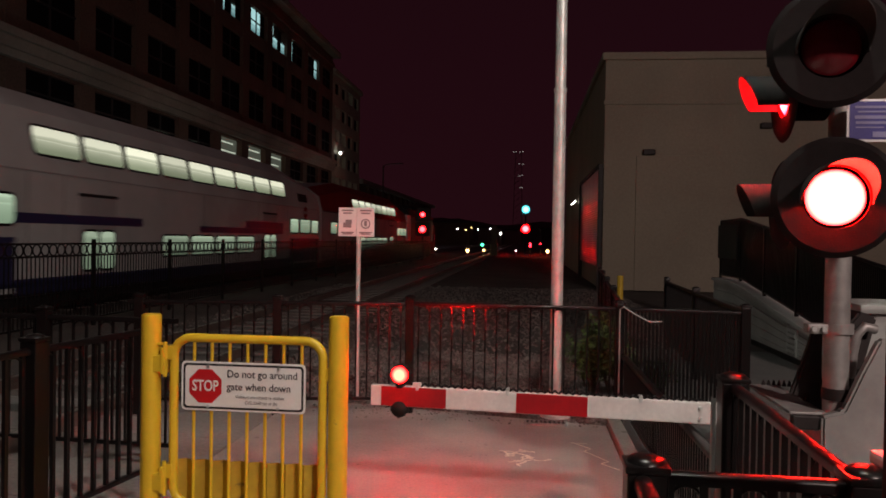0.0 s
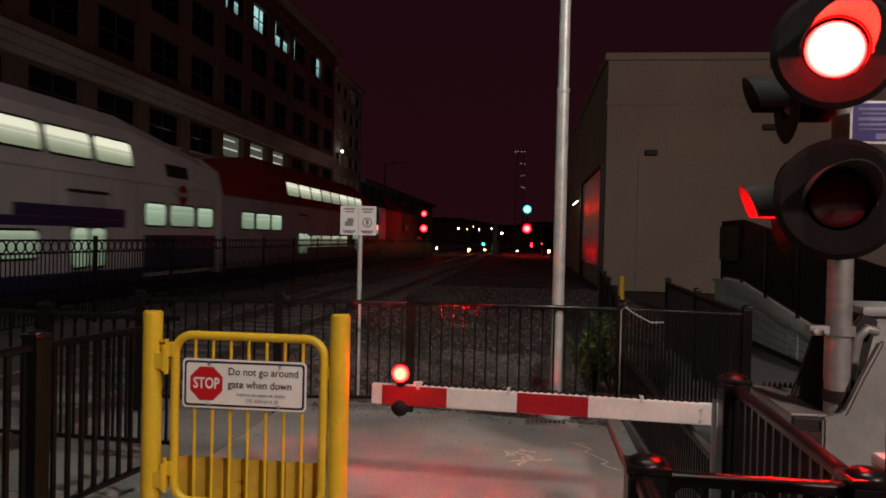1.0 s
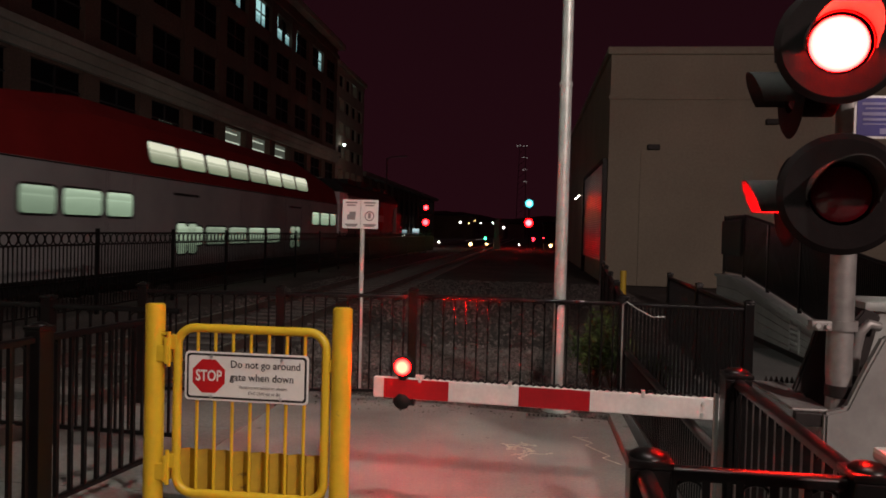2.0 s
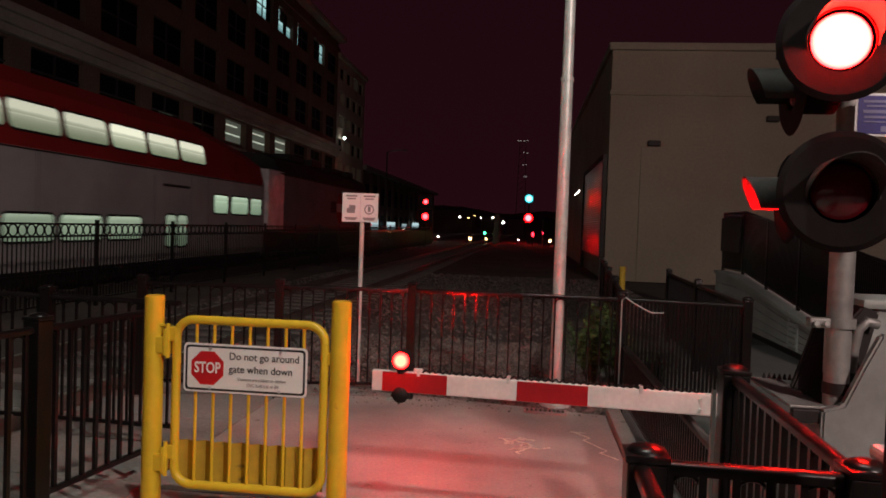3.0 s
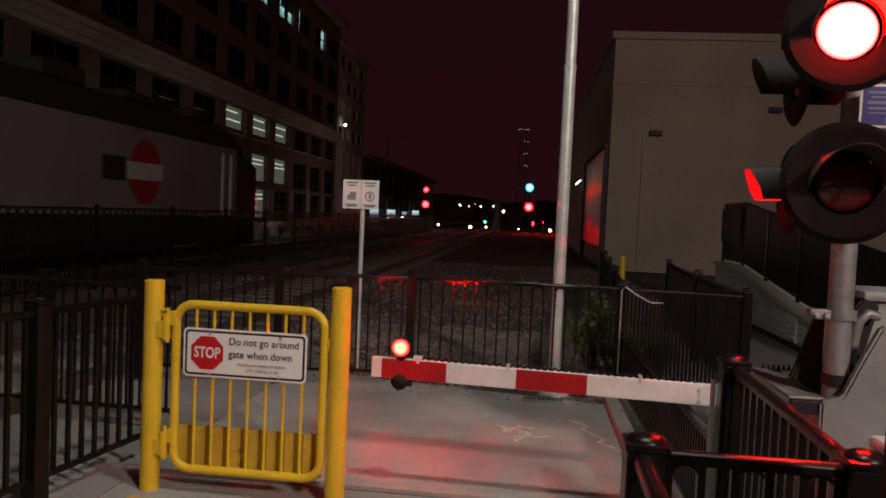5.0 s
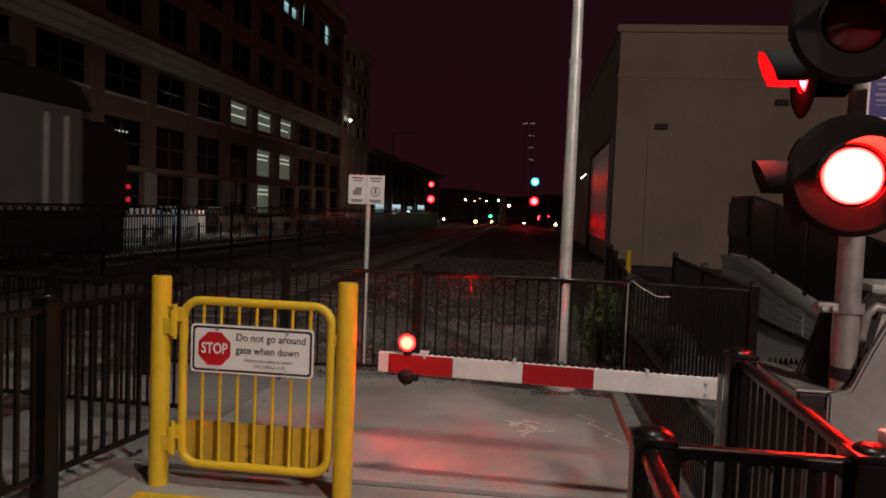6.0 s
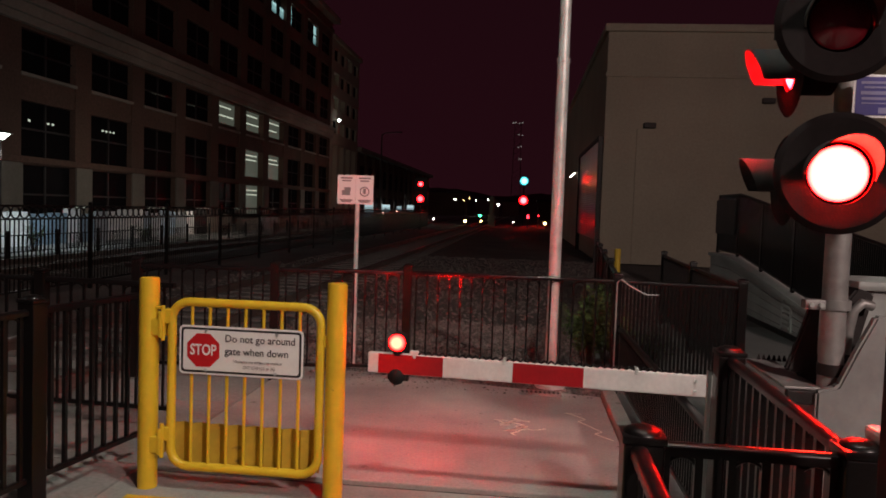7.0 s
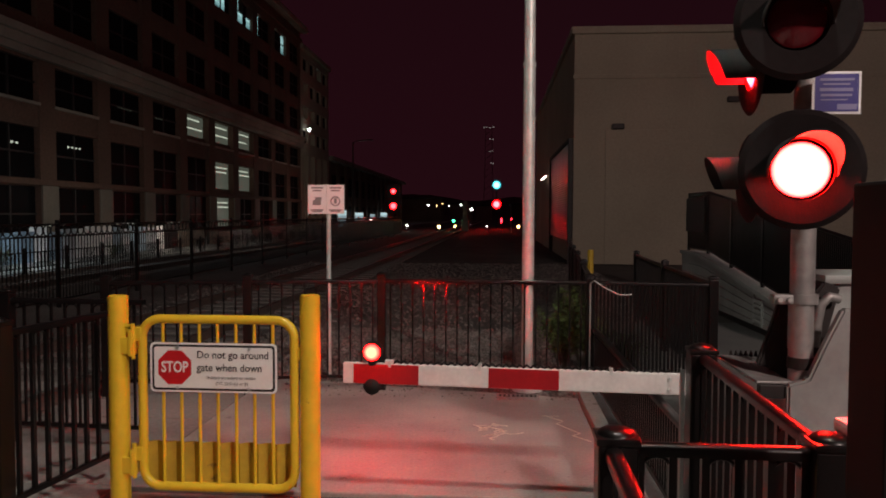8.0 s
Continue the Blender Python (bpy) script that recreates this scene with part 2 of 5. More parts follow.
# far lenses: the halo round each light is painted as a coloured rim
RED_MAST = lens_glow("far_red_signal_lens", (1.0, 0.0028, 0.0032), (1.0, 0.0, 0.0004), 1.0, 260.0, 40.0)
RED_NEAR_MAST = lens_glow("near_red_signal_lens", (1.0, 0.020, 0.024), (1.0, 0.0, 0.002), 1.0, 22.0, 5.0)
TAIL_RED = glow("tail_lamp_red", (1.0, 0.03, 0.06), 0.7)
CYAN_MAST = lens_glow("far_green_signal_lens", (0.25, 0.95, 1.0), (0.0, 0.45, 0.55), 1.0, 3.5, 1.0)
GREEN_FAR = glow("far_green_traffic_light", (0.05, 0.9, 0.35), 8.0)
WARM_FAR = glow("far_warm_light", (1.0, 0.62, 0.22), 9.0)
WHITE_FAR = glow("far_white_light", (1.0, 0.93, 0.85), 10.0)
LAMP_WHITE = glow("white_lamp_globe", (0.85, 1.0, 0.95), 9.0)
LIT_UP = lit_window("lit_upper_deck", (0.26, 0.30, 0.19), (1.0, 1.0, 0.76), 0.80, 3.20, 3.74)
LIT_LOW = lit_window("lit_lower_deck", (0.30, 0.40, 0.27), (0.70, 0.86, 0.62), 0.46, 1.0, 1.85)
LIT_MID = lit_window("lit_entrance_deck", (0.30, 0.42, 0.28), (0.72, 0.92, 0.66), 0.58, 1.7, 2.6)
LIT_ROOM = lit_window("lit_office", (0.10, 0.24, 0.25), (0.55, 0.95, 0.95), 0.55, 17.0, 18.6)
LIT_GARAGE = glow("lit_garage_ceiling", (0.55, 0.60, 0.46), 0.10)
GARAGE_TUBE = glow("garage_light_tube", (0.86, 0.95, 0.76), 0.55)
TOWER_LIT = glow("dim_far_window", (0.8, 0.75, 0.7), 0.35)
LIT_SHOP = lit_window("lit_shop_front", (0.06, 0.10, 0.12), (0.50, 0.68, 0.72), 0.8, 0.2, 2.2)


# ---- mesh helpers ----
def box(bm, x0, x1, y0, y1, z0, z1, bevel=0.0, m=None):
    c = bmesh.ops.create_cube(bm, size=1.0)["verts"]
    s = Matrix.LocRotScale(((x0 + x1) / 2, (y0 + y1) / 2, (z0 + z1) / 2), None, (abs(x1 - x0), abs(y1 - y0), abs(z1 - z0)))
    bmesh.ops.transform(bm, matrix=s if m is None else m @ s, verts=c)
    if bevel:
        es = list({e for v in c for e in v.link_edges})
        bmesh.ops.bevel(bm, geom=es, offset=bevel, segments=2, affect="EDGES", profile=0.6)
    return bm


def rod(bm, a, b, r0, r1=None, segs=16, caps=True):
    a, b = Vector(a), Vector(b)
    d = b - a
    q = d.to_track_quat("Z", "Y").to_matrix().to_4x4()
    bmesh.ops.create_cone(bm, cap_ends=caps, segments=segs, radius1=r0, radius2=r0 if r1 is None else r1, depth=d.length,
                          matrix=Matrix.Translation((a + b) / 2) @ q)
    return bm


def tube(bm, pts, r, segs=14):
    """A bent pipe through pts: one swept skin with capped ends."""
    pts = [Vector(p) for p in pts]
    rings = []
    n = len(pts)
    normal = None
    for i, p in enumerate(pts):
        d = (pts[min(i + 1, n - 1)] - pts[max(i - 1, 0)]).normalized()
        if normal is None:
            normal = d.orthogonal().normalized()
        normal = (normal - d * normal.dot(d)).normalized()
        side = d.cross(normal)
        rings.append([bm.verts.new(p + r * (math.cos(k * math.tau / segs) * normal + math.sin(k * math.tau / segs) * side)) for k in range(segs)])
    for a, b in zip(rings, rings[1:]):
        for k in range(segs):
            bm.faces.new((a[k], a[(k + 1) % segs], b[(k + 1) % segs], b[k]))
    bm.faces.new(rings[0][::-1])
    bm.faces.new(rings[-1])
    return bm


def prism(bm, outline, depth, m=None):
    """A flat outline in x and z, thickened along y from 0 to depth."""
    m = m or Matrix()
    a = [bm.verts.new(m @ Vector((x, 0, z))) for x, z in outline]
    b = [bm.verts.new(m @ Vector((x, depth, z))) for x, z in outline]
    n = len(outline)
    bm.faces.new(a)
    bm.faces.new(b[::-1])
    for i in range(n):
        bm.faces.new((a[i], b[i], b[(i + 1) % n], a[(i + 1) % n]))
    bmesh.ops.recalc_face_normals(bm, faces=bm.faces[:])
    return bm


def dome(bm, centre, r, depth, m=None, segs=28, rings=6):
    """A shallow bowl bulging towards -y."""
    m = m or Matrix()
    c = Vector(centre)
    tip = bm.verts.new(m @ (c + Vector((0, -depth, 0))))
    last = None
    for i in range(1, rings + 1):
        f = i / rings
        ring = [bm.verts.new(m @ (c + Vector((r * f * math.cos(k * math.tau / segs), -depth * (1 - f * f), r * f * math.sin(k * math.tau / segs))))) for k in range(segs)]
        for k in range(segs):
            if last is None:
                bm.faces.new((tip, ring[k], ring[(k + 1) % segs]))
            else:
                bm.faces.new((last[k], ring[k], ring[(k + 1) % segs], last[(k + 1) % segs]))
        last = ring
    return bm


def finish(name, bm, mat, smooth=False):
    bmesh.ops.recalc_face_normals(bm, faces=bm.faces[:])
    me = bpy.data.meshes.new(name)
    bm.to_mesh(me)
    bm.free()
    me.materials.append(mat)
    for p in me.polygons:
        p.use_smooth = smooth
    if smooth:
        me.set_sharp_from_angle(angle=radians(40))
    return me


def thing(name, at, label, category, group="", kind="", turn=0.0):
    ob = new(name)
    ob.empty_display_size = 0.1
    ob.matrix_basis = pose(*at, 0, 0, turn)
    return tagged(ob, label, category, group, kind)


def part(name, bm, mat, parent, label="", smooth=False, at=(0, 0, 0)):
    """One mesh object under a thing or part, in that one's own space."""
    ob = new(name, finish(name, bm, mat, smooth))
    ob.parent = parent
    ob.location = at
    return tagged(ob, label)


def alone(name, bm, mat, label, category="", group="", kind="", smooth=False):
    return tagged(new(name, finish(name, bm, mat, smooth)), label, category, group, kind)


def share(name, me, parent, at, turn=0.0):
    ob = new(name, me)
    ob.parent = parent
    ob.matrix_basis = pose(*at, 0, 0, turn)
    return ob


def letters(body, size, centre, mat, parent, name="lettering", align="CENTER", spacing=1.0, bold=0.0003, squeeze=1.0):
    """Raised lettering facing -y, in the built-in font."""
    cu = bpy.data.curves.new(name, "FONT")
    cu.body, cu.size, cu.align_x, cu.align_y, cu.space_character = body, size, align, "CENTER", spacing
    cu.extrude, cu.offset, cu.resolution_u = 0.0008, bold, 3
    ob = new(name, cu)
    me = bpy.data.meshes.new_from_object(ob)
    bpy.data.objects.remove(ob)
    me.materials.clear()
    me.materials.append(mat)
    out = new(name, me)
    out.parent = parent
    out.matrix_basis = pose(*centre, 90, 0, 0) @ Matrix.Diagonal((squeeze, 1, 1, 1))
    return out


# ---- ground and large structure ----
def ground_sheet():
    bm = bmesh.new()
    box(bm, -900, 900, -60, 2500, -0.6, -0.03)
    alone("ground", bm, GROUND, "dark stony ground beside the railway", kind="structure")
    # crossing slab: bays with recessed joints
    slab = thing("pavement", (0, 0, 0), "pale stained concrete crossing slab", "pavement", kind="structure")
    def bay(x0, x1, y0a, y0b, y1a, y1b):
        bm = bmesh.new()
        vs = [(x0, y0a), (x1, y0b), (x1, y1b), (x0, y1a)]
        top = [bm.verts.new((x, y, 0)) for x, y in vs]
        low = [bm.verts.new((x, y, -0.2)) for x, y in vs]
        bm.faces.new(top)
        for i in range(4):
            bm.faces.new((top[i], low[i], low[(i + 1) % 4], top[(i + 1) % 4]))
        bmesh.ops.recalc_face_normals(bm, faces=bm.faces[:])
        bmesh.ops.bevel(bm, geom=[e for e in bm.edges if e.verts[0].co.z == 0 and e.verts[1].co.z == 0], offset=0.006, segments=1, affect="EDGES")
        part("slab_bay", bm, CONCRETE, slab)
    bay(-2.28, 0.76, 4.385, 4.375, 7.45, 6.84)
    bay(-2.28, 0.76, 1.0, 1.0, 4.295, 4.285)
    bay(-2.28, 0.76, -3.0, -3.0, 0.988, 0.988)
    # panels across the tracks and the walk beyond the fence
    walkp = thing("pavement", (0, 0, 0), "grey concrete crossing panels beside the tracks", "pavement", kind="structure")
    for i in range(9):
        x1 = -2.30 - i * 1.5
        for y0, y1 in ((2.6, 4.4), (4.41, 5.9), (5.91, 7.35)):
            bm = bmesh.new()
            box(bm, x1 - 1.49, x1, y0, y1, -0.2, -0.006 - 0.002 * (i % 3), 0.006)
            part("crossing_panel", bm, CONCRETE_OLD, walkp)
    bm = bmesh.new()
    box(bm, 0.9, 3.75, -3.0, 12.0, -0.3, -0.012, 0.01)
    alone("pavement", bm, PATHWAY, "grey concrete path beside the signal", kind="structure")
    bm = bmesh.new()
    box(bm, 0.77, 0.89, 2.3, 6.9, -0.2, 0.06, 0.012)
    alone("kerb", bm, CONCRETE, "low concrete kerb along the slab", kind="structure")
    # chalk marks on the slab
    marks = thing("chalk_mark", (0, 0, 0), "white chalk scribble on the concrete", "chalk mark")
    rnd = random.Random(4)
    def stroke(pts, w):
        bm = bmesh.new()
        for a, b in zip(pts, pts[1:]):
            a, b = Vector((*a, 0.0016)), Vector((*b, 0.0016))
            d = (b - a).normalized().cross(Vector((0, 0, 1))) * w
            q = [bm.verts.new(p) for p in (a - d, b - d, b + d, a + d)]
            f = bm.faces.new(q)
        part("chalk_stroke", bm, CHALK, marks)
    for k in range(13):
        x, y = 0.02 + rnd.uniform(-0.14, 0.2), 5.82 + rnd.uniform(-0.22, 0.24)
        pts = [(x, y)]
        for _ in range(4):
            x += rnd.uniform(-0.05, 0.07)
            y += rnd.uniform(-0.06, 0.06)
            pts.append((x, y))
        stroke(pts, 0.0095)
    stroke([(0.42, 6.22), (0.56, 6.05), (0.50, 5.98), (0.66, 5.72), (0.60, 5.66), (0.72, 5.52)], 0.007)
    stroke([(0.40, 6.2), (0.54, 6.2)], 0.006)


def ballast():
    rnd = random.Random(2)
    verts, faces = [], []
    def stones(n, x0, x1, y0, y1, r0, r1, zmax=0.02):
        for _ in range(n):
            x, y, r = rnd.uniform(x0, x1), rnd.uniform(y0, y1), rnd.uniform(r0, r1)
            z = -0.03 + rnd.uniform(0, zmax)
            base = len(verts)
            tilt = rnd.uniform(0, 6.28)
            for k in range(4):
                a = tilt + k * math.pi / 2 + rnd.uniform(-0.3, 0.3)
                verts.append((x + r * math.cos(a), y + r * math.sin(a), z + rnd.uniform(-0.2, 0.25) * r))
            verts.append((x + rnd.uniform(-0.3, 0.3) * r, y + rnd.uniform(-0.3, 0.3) * r, z + r * rnd.uniform(0.6, 1.0)))
            verts.append((x, y, z - r * 0.7))
            for k in range(4):
                faces.append((base + k, base + (k + 1) % 4, base + 4))
                faces.append((base + (k + 1) % 4, base + k, base + 5))
    stones(16000, -3.2, 1.2, 7.0, 11.0, 0.008, 0.024)
    stones(260, -3.2, 1.2, 7.1, 11.0, 0.024, 0.045)
    stones(11000, -6.5, 3.0, 11.0, 26.0, 0.012, 0.034)
    stones(1500, -2.0, 0.9, 6.75, 7.3, 0.012, 0.03)
    me = bpy.data.meshes.new("gravel")
    me.from_pydata(verts, [], faces)
    me.materials.append(STONE)
    tagged(new("gravel", me), "loose grey brown ballast gravel behind the fence", "gravel", kind="stuff")


def track(x, name_label):
    t = thing("railway_track", (x, 0, 0), name_label, "railway track", "railway tracks", "structure")
    for s in (-0.7525, 0.7525):
        bm = bmesh.new()
        outline = [(-0.07, -0.03), (0.07, -0.03), (0.07, -0.015), (0.012, 0.0), (0.012, 0.085), (0.036, 0.095), (0.036, 0.125), (0.028, 0.132),
                   (-0.028, 0.132), (-0.036, 0.125), (-0.036, 0.095), (-0.012, 0.085), (-0.012, 0.0), (-0.07, -0.015)]
        prism(bm, outline, 260.0, Matrix.Translation((s, -40, 0)))
        part("rail", bm, RAIL, t)
    bm = bmesh.new()
    box(bm, -1.25, 1.25, -0.13, 0.13, -0.12, 0.0, 0.015)
    me = finish("sleeper", bm, SLEEPER)
    for i in range(110):
        share("sleeper", me, t, (0, 6.6 + i * 0.62, 0))


ground_sheet()
ballast()
track(-4.55, "worn steel rails on concrete sleepers")
track(-10.95, "far worn steel rails on concrete sleepers")


def office_building():
    """Brown brick car park and offices along the far side of the railway."""
    X = -21.0
    b = thing("office_building", (X, 50, 0), "tall brown brick office and parking building", "building")
    y_near, y_far, top = 14.0, 80.0, 21.0
    oy = 50.0
    pitch, first, opening = 5.13, 29.7 - 3 * 5.13, 3.85
    rows = [(0.35, 2.9), (3.25, 5.6), (6.75, 8.6), (10.6, 12.8), (14.0, 16.3), (17.3, 19.3)]
    bays = [first + i * pitch for i in range(13)]
    bays = [y for y in bays if y > y_near and y + opening < y_far]
    # wall: piers between openings and spandrels between storeys, in front of a dark core
    bm = bmesh.new()
    edges = [y_near] + [v for y in bays for v in (y, y + opening)] + [y_far]
    for a, c in zip(edges[::2], edges[1::2]):
        box(bm, -0.5, 0.0, a - oy, c - oy, 0, top)
    zs = [0.0] + [v for r in rows for v in r] + [top]
    for y in bays:
        for a, c in zip(zs[::2], zs[1::2]):
            if c - a > 0.01:
                box(bm, -0.5, -0.06, y - oy, y + opening - oy, a, c)
    part("wall", bm, BRICK, b)
    bm = bmesh.new()
    box(bm, -25, -0.5, y_near - oy, y_far - oy, 0, top)
    part("core", bm, BRICK, b)
    bm = bmesh.new()
    box(bm, -25.2, 0.75, y_near - 0.3 - oy, y_far + 0.6 - oy, top, top + 0.55, 0.08)
    part("roof", bm, PRECAST, b)
    # cornice: stepped band
    for out, z0, z1 in ((0.28, 8.72, 9.05), (0.42, 9.054, 9.50), (0.62, 9.504, 9.84)):
        bm = bmesh.new()
        box(bm, 0.0, out, y_near - oy, y_far + 0.2 - oy, z0, z1, 0.03)
        part("cornice", bm, PRECAST, b, "pale stone cornice band")
    bm = bmesh.new()
    box(bm, 0.0, 0.2, y_near - oy, y_far + 0.1 - oy, 19.9, 20.3, 0.04)
    part("cornice", bm, BRICK, b)
    bm = bmesh.new()
    box(bm, 0.0, 0.16, y_near - oy, y_far - oy, 2.95, 3.2, 0.03)
    part("string_course", bm, BRICK, b)
    # pale plinth piers at street level
    for a, c in zip(edges[::2], edges[1::2]):
        bm = bmesh.new()
        box(bm, 0.004, 0.1, a - oy, c - oy, 0, 2.945, 0.02)
        part("pier_base", bm, PIER, b)
    rnd = random.Random(7)
    lit_garage = {(7, 2): 1, (8, 2): 1, (9, 2): 1, (8, 1): 1, (9, 1): 1, (8, 0): 2}
    for j, (z0, z1) in enumerate(rows):
        for i, y in enumerate(bays):
            bay_no = round((y - first) / pitch)
            w = part("window", box(bmesh.new(), -0.08, 0.06, y - oy - 0.04, y + opening - oy + 0.04, z0 - 0.14, z0 + 0.0, 0.02), PRECAST, b) if j in (2,) else None
            holder = w or b
            lit = lit_garage.get((bay_no, j))
            if lit and j < 3:
                bm = bmesh.new()
                box(bm, -0.46, -0.44, y - oy, y + opening - oy, z0, z1)
                part("pane", bm, LIT_GARAGE, holder, "lit parking floor")
                for k in range(3 if j == 2 else 2):
                    bm = bmesh.new()
                    zz = z1 - 0.28 - (0.62 if j == 2 else 0.34) * k - (0.0 if j == 2 else 0.05)
                    box(bm, -0.43, -0.40, y - oy + 0.1 + rnd.uniform(0, 0.3), y + opening - oy - rnd.uniform(0.1, 0.9), zz - 0.09, zz)
                    part("light_tube", bm, GARAGE_TUBE, holder)
                bm = bmesh.new()
                box(bm, -0.40, -0.30, y - oy, y + opening - oy, z0, z0 + 0.34)
                part("parapet", bm, BRICK, holder)
                continue
            if j == 5 and bay_no in (6, 7, 8, 9, 10, 11):
                n = 4
                for k in range(n):
                    a = y + k * opening / n
                    bm = bmesh.new()
                    on = rnd.random() < 0.55
                    box(bm, -0.30, -0.27, a - oy + 0.05, a + opening / n - oy - 0.05, z0 + 0.1, z1 - (0.9 if on and rnd.random() < 0.5 else 0.1))
                    part("pane", bm, LIT_ROOM if on else GLASS_DARK, holder)
            else:
                for k in range(2):
                    a = y + k * opening / 2
                    bm = bmesh.new()
                    box(bm, -0.30, -0.27, a - oy + 0.03, a + opening / 2 - oy - 0.03, z0 + 0.02, z1 - 0.02)
                    part("pane", bm, GLASS_DARK, holder)
            bm = bmesh.new()
            box(bm, -0.28, -0.20, y - oy + opening / 2 - 0.05, y - oy + opening / 2 + 0.05, z0, z1)
            box(bm, -0.28, -0.20, y - oy, y - oy + opening, (z0 + z1) / 2 - 0.04, (z0 + z1) / 2 + 0.04)
            part("window_frame", bm, DARKMETAL, holder)
    # small lit ceiling lamps deep in the dark bays
    for y, z, n in ((31.8, 4.75, 2), (36.2, 4.9, 4), (41.3, 7.6, 5), (46.0, 7.6, 4), (30.5, 4.75, 1)):
        for k in range(n):
            bm = bmesh.new()
            box(bm, -0.26, -0.23, y + k * 0.34 - oy, y + k * 0.34 + 0.13 - oy, z, z + 0.09)
            part("ceiling_lamp", bm, GARAGE_TUBE if z < 6 else LIT_GARAGE, b)
    # wall lamp at the end pier
    bm = bmesh.new()
    bmesh.ops.create_uvsphere(bm, u_segments=12, v_segments=8, radius=0.16, matrix=Matrix.Translation((0.5, 81.8 - oy, 10.9)))
    part("wall_lamp", bm, LAMP_WHITE, b)

    # lower pale wing at the end
    f = thing("office_wing", (X, 87, 0), "pale plastered lower office wing with lit windows", "building")
    bm = bmesh.new()
    box(bm, -18, -0.5, -6.8, 6.6, 0, 19.4)
    part("wall", bm, STUCCO, f)
    for k in range(5):
        part("floor_band", box(bmesh.new(), -0.5, 0.0, -6.8, 6.6, 9.0 + k * 2.6 - 0.75, 9.0 + k * 2.6 + 0.5), STUCCO, f)
    for k in range(5):
        part("pier", box(bmesh.new(), -0.5, -0.03, -6.8 + k * 3.1, -6.8 + k * 3.1 + 1.0, 0, 19.2), STUCCO, f)
    bm = bmesh.new()
    box(bm, -18.2, 0.3, -6.9, 6.9, 19.4, 19.9, 0.06)
    part("roof", bm, STUCCO, f)
    for j in range(4):
        for k in range(4):
            bm = bmesh.new()
            on = (j, k) in ((1, 0), (2, 0), (0, 1), (1, 1), (3, 2))
            box(bm, -0.3, -0.26, -5.8 + k * 3.1, -5.8 + k * 3.1 + (0.7 if on else 2.1), 9.5 + j * 2.6, 9.5 + j * 2.6 + 1.35)
            part("pane", bm, LIT_ROOM if on else GLASS_DARK, f)
    # low brown range running on along the railway
    g = thing("low_building", (X, 125, 0), "long low dark brown building along the railway", "building")
    bm = bmesh.new()
    box(bm, -20, -0.4, -31, 45, 0, 8.4)
    for k in range(14):
        box(bm, -0.4, 0, -31 + k * 5.4, -31 + k * 5.4 + 1.3, 0, 8.4)
    part("wall", bm, BRICK, g)
    bm = bmesh.new()
    box(bm, -20.3, 0.5, -31.2, 45.2, 8.4, 9.0, 0.08)
    part("roof", bm, PRECAST, g)
    for k in range(13):
        for z0, z1 in ((0.4, 2.8), (4.2, 6.8)):
            bm = bmesh.new()
            box(bm, -0.36, -0.3, -29.6 + k * 5.4, -29.6 + k * 5.4 + 3.9, z0, z1)
            part("pane", bm, GLASS_DARK, g)


def warehouse():
    w = thing("warehouse", (2.6, 25.8, 0), "windowless beige stucco warehouse with corrugated side door", "building")
    bm = bmesh.new()
    box(bm, 0, 26, 0, 24, 0, 7.7)
    part("wall", bm, STUCCO, w)
    bm = bmesh.new()
    box(bm, -0.12, 26.1, -0.12, 24.1, 7.7, 7.95, 0.04)
    part("roof", bm, STUCCO, w)
    bm = bmesh.new()
    box(bm, -0.05, 26, -0.05, -0.002, 6.22, 6.36, 0.015)
    part("ledge", bm, STUCCO, w)
    bm = bmesh.new()
    box(bm, 1.05, 5.4, -0.07, -0.002, 0, 4.52, 0.015)
    part("wall_panel", bm, STUCCO, w)
    for x, z in ((1.45, 4.62), (5.2, 5.5)):
        bm = bmesh.new()
        box(bm, x - 0.2, x + 0.2, -0.22, -0.004, z - 0.09, z + 0.09, 0.03)
        part("wall_vent", bm, DARKMETAL, w)
    # corrugated door on the railway side
    bm = bmesh.new()
    n = 40
    ring = []
    for k in range(n * 4 + 1):
        z = 0.75 + k * 3.4 / (n * 4)
        x = -0.10 + 0.007 * math.cos(k * math.pi / 2)
        ring.append((bm.verts.new((x, 0.3, z)), bm.verts.new((x, 9.2, z))))
    for a, c in zip(ring, ring[1:]):
        bm.faces.new((a[0], a[1], c[1], c[0]))
    part("corrugated_door", bm, CORRUGATED, w, "pale corrugated metal door")
    bm = bmesh.new()
    for y in (0.16, 9.2):
        box(bm, -0.16, 0.0, y, y + 0.14, 0, 4.25, 0.01)
    box(bm, -0.16, 0.0, 0.304, 9.196, 4.16, 4.28, 0.01)
    part("door_frame", bm, DARKMETAL, w)
    bm = bmesh.new()
    rod(bm, (-0.35, 12.2, 3.4), (-0.12, 12.2, 3.62), 0.02)
    part("wall_lamp", bm, WHITE_FAR, w)


office_building()
warehouse()


